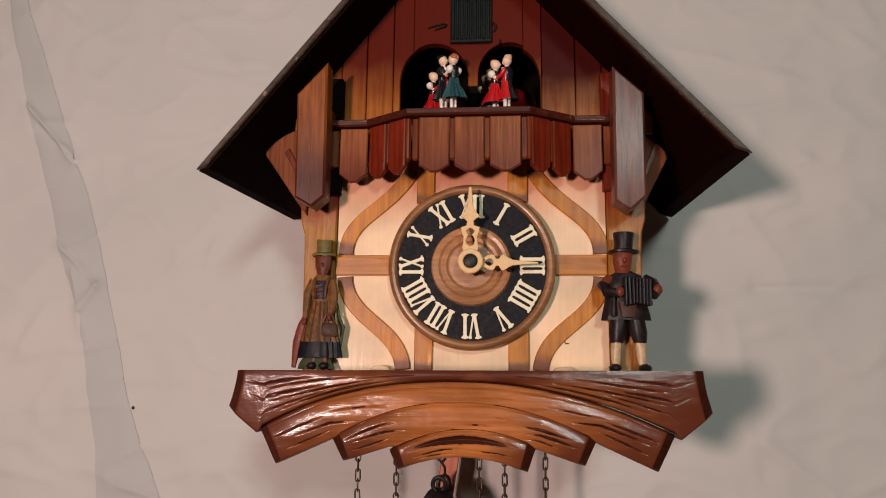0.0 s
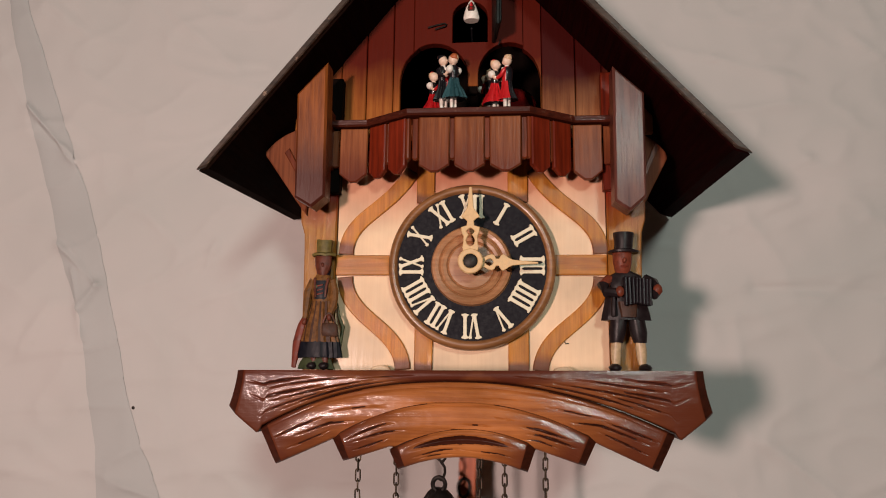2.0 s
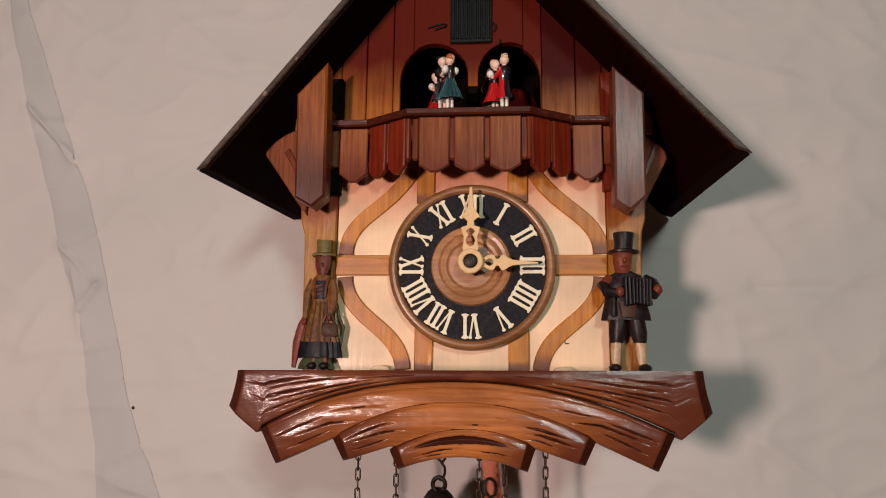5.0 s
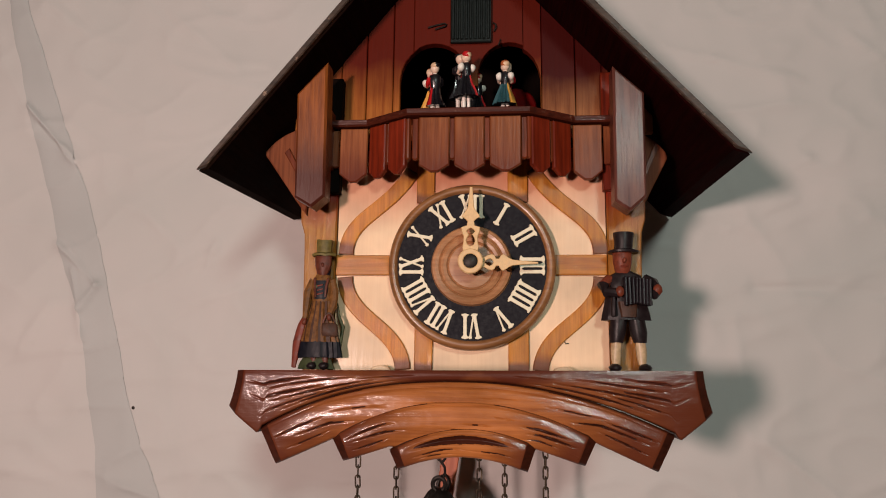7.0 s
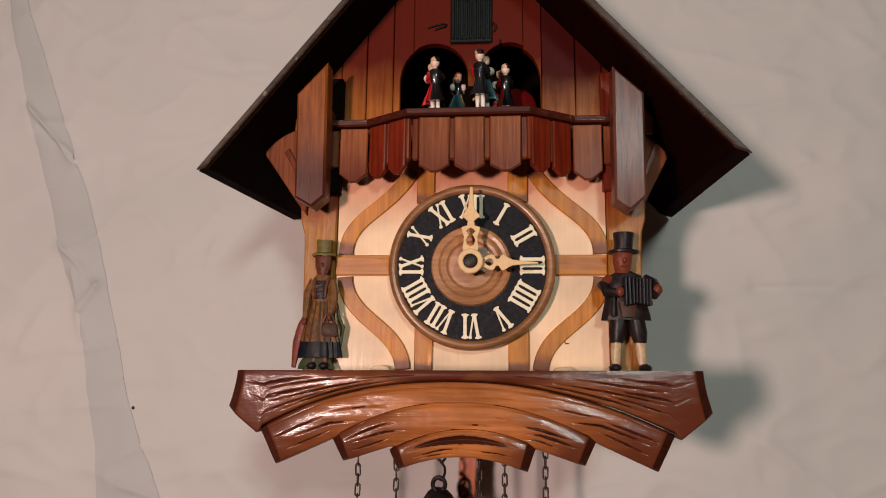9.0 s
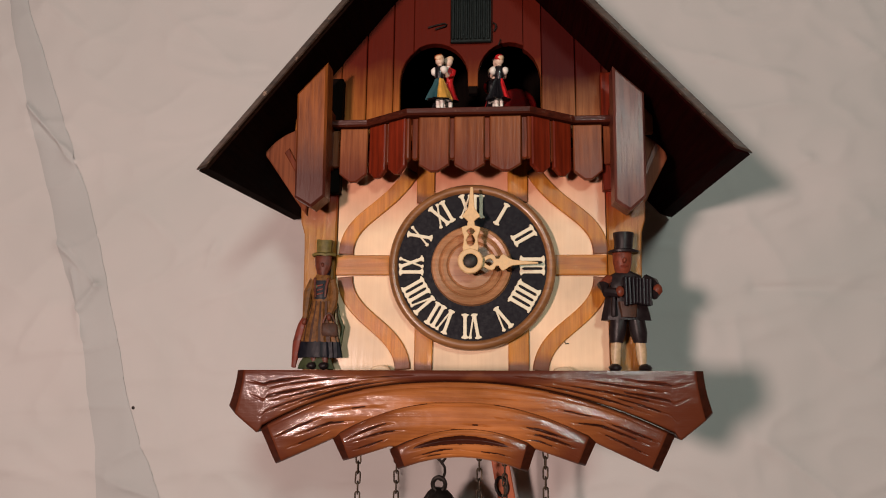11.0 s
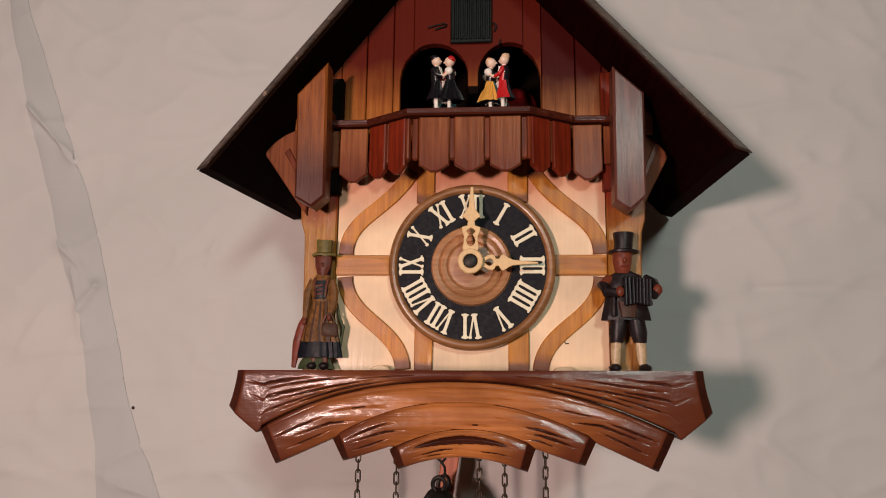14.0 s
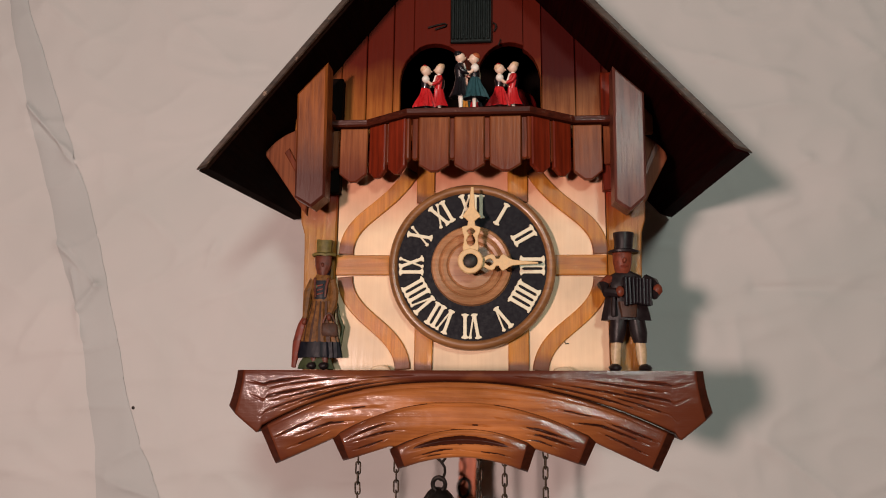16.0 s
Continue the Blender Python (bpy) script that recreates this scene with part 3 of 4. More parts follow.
def braces():
    left = [(-79.8, 8.6), (-79.8, 34), (-53, 36), (-37.5, 64)]
    low = [(-79.8, -6), (-79, -34), (-43, -37), (-41.5, -64.3)]
    for p, q in ((left, 9.6), (low, 9.8)):
        part("brace", prism(ribbon(bezier(p, 22), q), -2.0, 0.2, 0.5), M_STRIP, clock, "golden curved timber strip")
        mirrored = [(2.5 - x, z) for x, z in p]
        part("brace", prism(ribbon(bezier(mirrored, 22), q), -2.0, 0.2, 0.5), M_STRIP, clock, "golden curved timber strip")
    for x0, x1 in ((-34.4, -23), (24.2, 37)):
        part("strip", box(x0, x1, -2.2, 0.2, -65, -30, 0.5), M_STRIP, clock)
        part("strip", box(x0, x1, -2.2, 0.2, 42, 88, 0.5), M_STRIP, clock)
    for x0, x1 in ((-86, -46), (50, 86)):
        part("strip", box(x0, x1, -2.4, 0.2, -5, 8, 0.5), M_STRIP_X, clock)


DX = 1.5    # the dial's middle lies a little off the clock's


def dial():
    prof = [(25.2, -9.0), (46.6, -9.0)]
    part("dial_ring", lathe(prof, DX, 0, 96), M_DIAL_BLACK, clock, "black numeral ring")
    rim = [(46.4, -8.6), (47.0, -10.2), (48.0, -11.0), (49.6, -11.2), (51.2, -10.4), (52.2, -8.6), (52.4, -4.0), (52.4, 0.0)]
    part("dial_rim", lathe(rim, DX, 0, 96), M_DIAL_RIM, clock, "turned brown wooden rim", smooth=40)
    mid = [(0, -10.6), (9.0, -10.6), (13.8, -10.4), (14.6, -9.4), (15.6, -11.0), (17.5, -11.6), (19.0, -11.0), (19.6, -10.0), (20.6, -11.2), (22.6, -11.8), (24.4, -11.2), (25.4, -8.8)]
    part("dial_centre", lathe(mid, DX, 0, 96), M_DIAL_WOOD, clock, "turned brown wooden centre with rings", smooth=30)


house()
roof()
posts()
balcony()
base_board()
braces()
dial()


# ---- numerals and hands ----
def numerals():
    def stroke(bm, x0, r0, x1, r1, w, turn, lift):
        """One bar with flared feet from (x0, r0) to (x1, r1); x is along the rim, r from the middle."""
        d = Vector((x1 - x0, r1 - r0))
        l = d.length
        d /= l
        n = Vector((-d.y, d.x))
        half = [(0.0, w * 0.95), (0.7, w * 1.05), (1.5, w * 0.62), (2.4, w * 0.5), (l - 2.4, w * 0.5), (l - 1.5, w * 0.62), (l - 0.7, w * 1.05), (l, w * 0.95)]
        pts = [(a, b) for a, b in half] + [(l + 0.5, 0)] + [(a, -b) for a, b in half[::-1]] + [(-0.5, 0)]
        c, s = math.cos(turn), math.sin(turn)
        out = []
        for a, b in pts:
            p = Vector((x0, r0)) + d * a + n * b
            out.append((DX + p.x * c + p.y * s, -p.x * s + p.y * c))
        prism(out, -10.3 - lift, -9.0, 0.25, bm)

    words = ("I", "II", "III", "IIII", "V", "VI", "VII", "VIII", "IX", "X", "XI", "XII")
    widths = {"I": 3.9, "V": 7.6, "X": 8.0}
    for hour, word in enumerate(words, 1):
        bm = bmesh.new()
        turn = radians(30 * hour)
        x = -sum(widths[c] for c in word) / 2
        lo, hi, lift = 30.2, 45.0, 0.0
        for c in word:
            w = widths[c]
            mid = x + w / 2
            if c == "I":
                stroke(bm, mid, lo, mid, hi, 2.25, turn, lift)
            elif c == "V":
                stroke(bm, mid - 2.5, hi, mid + 0.2, lo, 2.1, turn, lift)
                stroke(bm, mid + 2.7, hi, mid + 0.5, lo, 1.2, turn, lift + 0.05)
            else:
                stroke(bm, mid - 2.7, hi, mid + 2.7, lo, 2.1, turn, lift)
                stroke(bm, mid + 2.7, hi, mid - 2.7, lo, 1.2, turn, lift + 0.05)
            x += w
            lift += 0.02
        part("numeral", bm, M_IVORY, clock, "raised ivory numeral " + word)


def clock_hand(name, profile, hole, y0, y1, turn, label):
    outline = [(w, r) for r, w in profile] + [(-w, r) for r, w in profile[::-1]]
    gap = [(w, r) for r, w in hole] + [(-w, r) for r, w in hole[::-1]]
    bm = prism(outline, y0, y1, 0.35, holes=(gap[::-1],))
    lathe([(4.3, y1), (4.3, y0), (4.8, y0 - 0.5), (7.0, y0 - 0.5), (7.6, y0), (7.6, y1), (4.3, y1)], 0, 0, 40, bm)
    pivot = V(DX, 0, 0.4)
    bmesh.ops.translate(bm, verts=bm.verts, vec=(DX * MM, 0, 0.4 * MM))
    ob = part(name, bm, M_HAND, clock, label, at=pivot)
    ob.rotation_euler = (0, turn, 0)
    return ob


numerals()
minute_hand = clock_hand("minute_hand",
                         ((6.4, 4.4), (8.2, 4.9), (12, 4.3), (15, 4.3), (18, 5.4), (20.8, 5.7), (21.8, 2.4), (24.5, 2.0), (26.0, 3.6), (27.2, 5.7), (28.6, 5.0), (31, 3.0), (33, 1.9), (40, 1.35), (45.8, 0.8)),
                         ((9.2, 0.4), (10.2, 2.0), (12.5, 2.7), (14.5, 2.0), (16.2, 0.9), (18.2, 2.6), (19.6, 1.4), (20.2, 0.3)), -26, -24.6, 0, "cream carved minute hand")
hour_hand = clock_hand("hour_hand",
                       ((6.4, 3.6), (8.5, 3.2), (10.5, 4.4), (13.0, 5.0), (14.4, 4.2), (15.4, 2.2), (17.0, 2.2), (18.2, 4.2), (19.6, 5.2), (21.0, 4.4), (23.2, 2.8), (25.4, 1.8), (31.0, 1.2), (40.5, 0.6)),
                       ((8.6, 0.3), (9.6, 1.4), (11.6, 2.3), (13.0, 1.4), (13.8, 0.3)), -22.6, -21.2, radians(91), "cream carved hour hand")
part("hand_arbor", lathe([(0, -27.6), (3.0, -27.4), (4.2, -26.8), (4.2, -10)], DX, 0.4, 32), M_IRON, clock, "dark iron arbor", smooth=40)


# ---- details of the house ----
def details():
    poly = [(-104, 90), (104, 90), (104, 112), (-7, 240), (-104, 118)]
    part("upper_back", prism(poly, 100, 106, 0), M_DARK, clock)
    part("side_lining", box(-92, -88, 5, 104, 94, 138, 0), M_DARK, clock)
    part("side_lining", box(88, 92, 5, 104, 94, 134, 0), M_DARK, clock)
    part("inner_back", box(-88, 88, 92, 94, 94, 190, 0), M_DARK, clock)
    # the beams over the corner posts; the left is coloured near-black as a shaded gap
    for s in (-1, 1):
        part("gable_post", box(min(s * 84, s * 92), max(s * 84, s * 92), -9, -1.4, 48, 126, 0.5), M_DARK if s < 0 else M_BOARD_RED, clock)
    # red drum, added to give the dim red glow in the right arch
    bm = lathe([(0, 36), (13.5, 36), (14.5, 37), (14.5, 60)], 31, 121, 32)
    part("red_glow_drum", bm, M_RED_INSIDE, clock, "red drum added for the dim red glow inside the house", smooth=40)
    # coloured near-black to pass for the unlit opening between the arches
    part("pillar_foot", box(-1.4, 4.7, -0.6, 4.5, 117, 124, 0.5), M_DARK, clock)
    # wire latches on the gable
    bm = tube([V(-29, -2.2, 164.0), V(-22, -2.4, 165.8), V(-17.5, -2.6, 166.5), V(-16.2, -2.6, 165.6), V(-17, -2.6, 164.6), V(-24, -2.4, 162.4)], 0.55)
    part("wire_latch", bm, M_IRON, clock, "bent iron wire latch")
    bm = tube([V(15.5, -2.4, 160), V(17.0, -3.0, 162), V(16.8, -3.0, 164.5), V(15.4, -2.2, 166)], 0.6)
    part("wire_latch", bm, M_IRON, clock)
    bm = tube([V(18.5, -2.0, 150), V(19.5, -3.0, 151.5), V(20, -2.2, 154)], 0.5)
    part("wire_latch", bm, M_IRON, clock)
    part("scratch", tube([V(59.4, -0.3, -44.5), V(58.6, -0.35, -46.2), V(59.6, -0.3, -47.4), V(61.4, -0.3, -47.2)], 0.35), M_IRON, clock)
    # pale rounded lumps at the foot of the panel
    for cx, w, h in ((-54.5, 6.0, 3.4), (57.5, 6.5, 3.6)):
        bm = prism([(cx + w * math.cos(a * math.pi / 10), -65.0 + h * math.sin(a * math.pi / 10)) for a in range(11)], -9, -1, 1.0)
        part("foot_lump", bm, M_CREAM, clock)


def cuckoo_door():
    pivot = V(14.0, -2.0, 152)
    door = part("cuckoo_door", box(-13.3, 14.0, -4.4, -2.2, 151.6, 190, 0.4), M_BLACKGREEN, clock, "ribbed dark green shutter of the cuckoo", at=pivot)
    for k in range(9):
        x = -12.6 + k * 2.95
        part("rib", box(x, x + 2.0, -5.6, -4.2, 153.5, 189, 0.5), M_BLACKGREEN, door)
    return door


details()
shutter = cuckoo_door()


# ---- things on and in the clock ----
class Doll:
    """A carved figure gathered as one mesh; colours are slots."""

    def __init__(self, materials):
        self.bm, self.materials = bmesh.new(), materials

    def paint(self, faces, slot):
        for f in faces:
            f.material_index = slot

    def loft(self, rings, slot, sides=14, sway=0.0):
        """rings: height, x, y, half width, half depth."""
        made = []
        for i, (z, x, y, a, b) in enumerate(rings):
            made.append([self.bm.verts.new((MM * (x + a * (1 + sway * math.sin(k * 3 + 0.4)) * math.cos(math.tau * k / sides)),
                                            MM * (y + b * (1 + sway * math.sin(k * 3 + 0.4)) * math.sin(math.tau * k / sides)), MM * z)) for k in range(sides)])
        faces = [self.bm.faces.new((a[k], a[(k + 1) % sides], b[(k + 1) % sides], b[k])) for a, b in zip(made, made[1:]) for k in range(sides)]
        faces += [self.bm.faces.new(made[0]), self.bm.faces.new(made[-1])]
        self.paint(faces, slot)
        return faces

    def ball(self, x, y, z, a, b, c, slot):
        vs = bmesh.ops.create_icosphere(self.bm, subdivisions=2, radius=1)["verts"]
        for v in vs:
            v.co = Vector((x + v.co.x * a, y + v.co.y * b, z + v.co.z * c)) * MM
        faces = list({f for v in vs for f in v.link_faces})
        self.paint(faces, slot)
        return faces

    def limb(self, points, radii, slot):
        before = len(self.bm.faces)
        tube([Vector(p) * MM for p in points], radii, self.bm, 8)
        self.bm.faces.ensure_lookup_table()
        self.paint(self.bm.faces[before:], slot)

    def block(self, x0, x1, y0, y1, z0, z1, slot, bevel=0.8):
        before = set(self.bm.faces)
        vs = bmesh.ops.create_cube(self.bm, size=1)["verts"]
        for v in vs:
            v.co = Vector(((x0 + x1) / 2 + v.co.x * (x1 - x0), (y0 + y1) / 2 + v.co.y * (y1 - y0), (z0 + z1) / 2 + v.co.z * (z1 - z0))) * MM
        soften(self.bm, list({e for v in vs for e in v.link_edges}), bevel)
        self.paint(set(self.bm.faces) - before, slot)

    def rough(self, amount):
        for v in self.bm.verts:
            v.co += Vector(noise.noise_vector(v.co * 260)) * amount * MM

    def done(self, name, at=None, parent=None, smooth=45, label=""):
        bmesh.ops.recalc_face_normals(self.bm, faces=self.bm.faces)
        me = bpy.data.meshes.new(name)
        self.bm.to_mesh(me)
        self.bm.free()
        for m in self.materials:
            me.materials.append(m)
        me.shade_smooth()
        me.set_sharp_from_angle(angle=radians(smooth))
        ob = new(name, me)
        ob.parent = parent
        if at is not None:
            ob.location = at
        if label:
            ob["label"] = label
        return ob


C_SKIN = paint("carved_face", (0.13, 0.032, 0.016), 0.42, 0.45, 400, 0.3, spec=0.22)
C_GREEN = paint("hat_green", (0.17, 0.13, 0.035), 0.45, 0.45, 350, 0.3, spec=0.22)
C_OCHRE = paint("dress_ochre", (0.21, 0.088, 0.024), 0.5, 0.55, 420, 0.4, spec=0.22)
C_NAVY = paint("bodice_navy", (0.007, 0.008, 0.014), 0.5, 0.4, 300, 0.3, spec=0.22)
C_BROWN = paint("basket_brown", (0.075, 0.032, 0.018), 0.5, 0.4, 500, 0.4, spec=0.22)
C_RED = paint("umbrella_red", (0.20, 0.035, 0.018), 0.45, 0.4, 300, 0.3, spec=0.22)
C_MOSS = paint("foot_moss", (0.05, 0.065, 0.02), 0.6, 0.4, 300, 0.3)
C_BLACK = paint("coat_black", (0.020, 0.013, 0.014), 0.38, 0.4, 350, 0.35, spec=0.22)
C_GREY = paint("accordion_grey", (0.022, 0.016, 0.020), 0.34, 0.4, 350, 0.35, spec=0.22)
C_STOCK = paint("stockings_cream", (0.60, 0.42, 0.24), 0.4, 0.3, 350, 0.25)
C_FACE = paint("carved_face_red", (0.22, 0.05, 0.025), 0.42, 0.45, 400, 0.3, spec=0.22)


def woman_figure():
    d = Doll([C_SKIN, C_GREEN, C_OCHRE, C_NAVY, C_BROWN, C_RED, C_MOSS, C_BLACK])
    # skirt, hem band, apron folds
    d.loft([(6.5, 0, 0, 15.0, 10), (8, 0, 0, 15.2, 10.2), (15.5, 0, 0, 13.8, 9.6)], 3, 44, 0.05)
    d.bm.faces.ensure_lookup_table()
    d.loft([(15.4, 0, 0, 13.6, 9.7), (24, -0.3, 0, 12.0, 8.8), (33, 0, 0, 10.0, 7.4), (39, 0.3, 0, 8.4, 6.2)], 2, 40, 0.07)
    d.bm.faces.ensure_lookup_table()
    for k, f in enumerate(d.bm.faces[-122:-2]):
        f.material_index = 2 if k % 40 % 3 else 4
    d.loft([(38.5, 0.3, 0, 8.0, 6.2), (44, 0.2, 0, 8.8, 6.4), (50, 0.2, 0, 9.4, 6.0), (54, 0.4, 0, 6.0, 4.6), (56, 0.6, 0, 3.4, 3.2)], 2, 16)
    d.loft([(40, 0, -3.4, 5.4, 3.4), (46, 0, -3.8, 6.6, 3.6), (51, 0, -3.2, 6.0, 3.2)], 3, 12)
    # pale blouse edge, laces, kerchief ends
    for x in (-5.2, 5.6):
        d.limb([(x, -5.0, 52), (x * 0.86, -7.0, 47), (x * 0.7, -6.6, 41)], [1.0, 1.1, 0.8], 0)
    for k in range(3):
        d.limb([(-2.4, -7.6, 42.5 + 2.6 * k), (2.4, -7.6, 43.5 + 2.6 * k)], 0.4, 5)
    d.ball(-3.2, -7.0, 47.5, 1.0, 0.6, 1.0, 6)
    # head, kerchief, hat
    d.loft([(53, 0.6, -1, 2.8, 2.8), (56, 0.8, -1.4, 4.6, 4.0), (60, 0.8, -1.6, 5.7, 4.8), (65, 0.8, -1.4, 5.9, 4.8), (68, 0.8, -1, 5.2, 4.6)], 0, 12)
    d.ball(0.8, -6.2, 60.2, 1.1, 1.3, 1.5, 0)
    d.loft([(53, 0.8, -0.2, 4.6, 4.2), (57, 0.8, 1.2, 5.2, 4.4), (63, 0.8, 1.8, 5.4, 4.4)], 3, 12)
    d.loft([(65.6, 1.0, -0.6, 8.6, 8.2), (66.8, 1.0, -0.6, 8.8, 8.4), (67.8, 1.0, -0.4, 5.8, 6.0)], 1, 18)
    d.loft([(67.5, 0.8, -0.4, 5.1, 5.2), (73.6, 0.8, -0.4, 5.6, 5.6), (75.2, 0.8, -0.4, 5.4, 5.4)], 1, 16)
    # arms
    d.limb([(-8.0, 0, 51), (-11.2, -2.0, 44), (-11.6, -4.5, 36), (-11.4, -5.5, 29)], [3.0, 3.6, 3.2, 2.0], 2)
    d.limb([(8.4, 0, 51), (11.0, -1.0, 44), (10.6, -4.0, 36), (8.5, -8.0, 31)], [3.0, 3.6, 3.2, 2.0], 2)
    d.ball(-11.4, -5.6, 27, 2.0, 2.0, 2.2, 0)
    d.ball(8.0, -8.6, 29.5, 2.0, 2.0, 2.0, 0)
    # basket with its handle, umbrella
    d.block(2.6, 13.6, -12.6, -5.5, 18.5, 26.0, 4, 1.0)
    d.limb([(3.5, -9, 26), (5.5, -9, 30.5), (8.2, -9, 32), (10.8, -9, 30.5), (12.8, -9, 26)], 0.8, 4)
    d.limb([(-11.5, -5, 31), (-13.0, -3, 25), (-15.0, -2, 15), (-17.2, -1, 1)], [1.6, 3.2, 3.2, 1.4], 5)
    # thin green limb, added for the greenish tinge beside the basket
    d.limb([(13.4, 2, 38), (15.0, 2, 30), (16.2, 2, 24), (13.0, 2, 9)], [0.6, 1.2, 1.4, 1.0], 6)
    # legs, shoes, mossy foot
    for x in (-3.6, 4.4):
        d.limb([(x, -2, 1.5), (x, -1.5, 8)], [2.0, 2.2], 0)
        d.ball(x - 0.4, -5.4, 1.8, 3.4, 5.2, 2.2, 7)
    d.loft([(0, -2.0, 1, 13, 8.0), (3.0, -2, 2, 11.5, 7.0), (7, -2, 3, 9.5, 5.0)], 6, 16, 0.05)
    d.rough(0.6)
    for v in d.bm.verts:
        slim = max(0.0, min(1.0, (v.co.z - 0.020) / 0.012, (0.060 - v.co.z) / 0.006))
        v.co.x *= 0.92 - 0.16 * slim
        v.co.z *= 1.075
        v.co.y *= 0.55
    ob = d.done("woman_figurine", V(-92.8, -9.0, -64.4), smooth=32)
    tagged(ob, "carved woman figurine in ochre dress and green hat with basket", "figurine", "figurines on the clock base")


def man_figure():
    d = Doll([C_FACE, C_BLACK, C_GREY, C_STOCK, C_BROWN, C_RED])
    for s, x in ((-1, -8.0), (1, 6.2)):
        d.loft([(4.0, x, 0, 2.3, 2.4), (9, x, 0.2, 2.9, 3.0), (13, x - s * 0.3, 0.4, 3.1, 3.2), (18, x - s * 0.6, 0, 2.7, 2.8)], 3, 12)
        d.loft([(16.5, x - s * 0.7, 0, 3.6, 3.8), (22, x - s * 1.3, -0.6, 4.8, 4.6), (30, x - s * 2.2, 0, 4.6, 4.6), (36, x - s * 2.4, 0, 4.6, 4.8)], 1, 12)
        d.ball(x + s * 1.0, -3.6, 2.2, 3.6, 5.8, 2.6, 1)
    # coat with tails, waistcoat
    d.loft([(29.5, -1.5, 1.0, 13.8, 6.2), (33, -1.5, 1, 13.2, 6.4), (42, -1.5, 0.8, 11.0, 6.0), (50, -1.2, 0.6, 11.0, 5.8), (55.5, -1.6, 0.2, 9.0, 5.0), (58, -2, 0, 4.0, 3.6)], 1, 18, 0.03)
    d.loft([(31, -1, -4.4, 4.6, 2.8), (40, -1, -4.8, 5.6, 2.6)], 4, 10)
    # accordion of pleats
    for k in range(8):
        x = -3.6 + k * 1.85
        d.block(x, x + 1.6, -13.5 + 0.09 * (k - 4) ** 2, -4.0, 38.2 - 0.3 * abs(k - 3), 54.2 - 0.25 * k, 2, 0.5)
    d.limb([(-10.0, 0, 54), (-14.2, -2.5, 49.5), (-12.5, -7, 45.0), (-7.0, -9, 44.5)], [3.0, 3.6, 3.2, 2.6], 1)
    d.limb([(9.0, 0, 54), (13.6, -2.5, 51.0), (14.6, -7, 46.0), (12.0, -10, 43.0)], [3.0, 3.4, 3.2, 2.6], 1)
    d.ball(-6.0, -10, 45.5, 2.6, 2.4, 3.4, 0)
    d.ball(14.6, -9.6, 46.5, 2.6, 2.4, 3.4, 0)
    d.block(-10.5, -8.2, -9.0, -3, 31, 44, 1, 0.8)
    # head and top hat
    d.loft([(56, -2.8, -0.5, 3.4, 3.4), (58.5, -3, -1.4, 4.4, 4.2), (63, -3, -1.6, 5.4, 5.0), (68, -3, -1.4, 5.5, 5.2), (71, -3, -1.0, 5.0, 5.0)], 0, 12)
    d.ball(-2.6, -6.6, 63.8, 1.1, 1.5, 1.7, 0)
    d.limb([(-4.6, -6.0, 60.8), (-2.6, -6.8, 60.2), (-0.6, -6.0, 60.8)], 0.5, 5)
    d.loft([(68.8, -2.2, -0.8, 8.6, 8.2), (70.0, -2.2, -0.8, 8.9, 8.4), (71.0, -2.2, -0.6, 6.0, 5.8)], 1, 18)
    d.loft([(70.5, -2, -0.6, 5.0, 4.9), (76, -1.8, -0.6, 5.2, 5.0), (80.4, -1.6, -0.6, 5.9, 5.4), (81.2, -1.6, -0.6, 5.6, 5.2)], 1, 16)
    d.rough(0.45)
    for v in d.bm.verts:
        v.co.x *= 1.06
        v.co.z *= 1.03
        v.co.y *= 0.9
    ob = d.done("man_figurine", V(96.0, -13.5, -64.2), smooth=32)
    tagged(ob, "carved man figurine in black coat and top hat with accordion", "figurine", "figurines on the clock base")


woman_figure()
man_figure()

# painted plastic dancers on a turning disc
D_SKIN = paint("doll_skin", (0.90, 0.66, 0.50), 0.4, 0.15, 900)
D_WHITE = paint("doll_white", (0.92, 0.86, 0.76), 0.4, 0.15, 900)
D_RED = paint("doll_red", (0.62, 0.018, 0.022), 0.3, 0.25, 300, 0.05, coat=0.6)
D_YELLOW = paint("doll_yellow", (0.82, 0.42, 0.08), 0.35, 0.2, 300, 0.05, coat=0.5)
D_TEAL = paint("doll_teal", (0.035, 0.105, 0.12), 0.3, 0.3, 300, 0.05, coat=0.6)
D_BLACK = paint("doll_black", (0.012, 0.011, 0.014), 0.3, 0.3, 900, 0.05, coat=0.6)
D_HAIR = paint("doll_hair", (0.50, 0.13, 0.04), 0.5, 0.3, 900)
D_BLOND = paint("doll_blond", (0.86, 0.58, 0.36), 0.4, 0.3, 900)
CX, CY, PLATE = -1.2, 11.0, 103.4


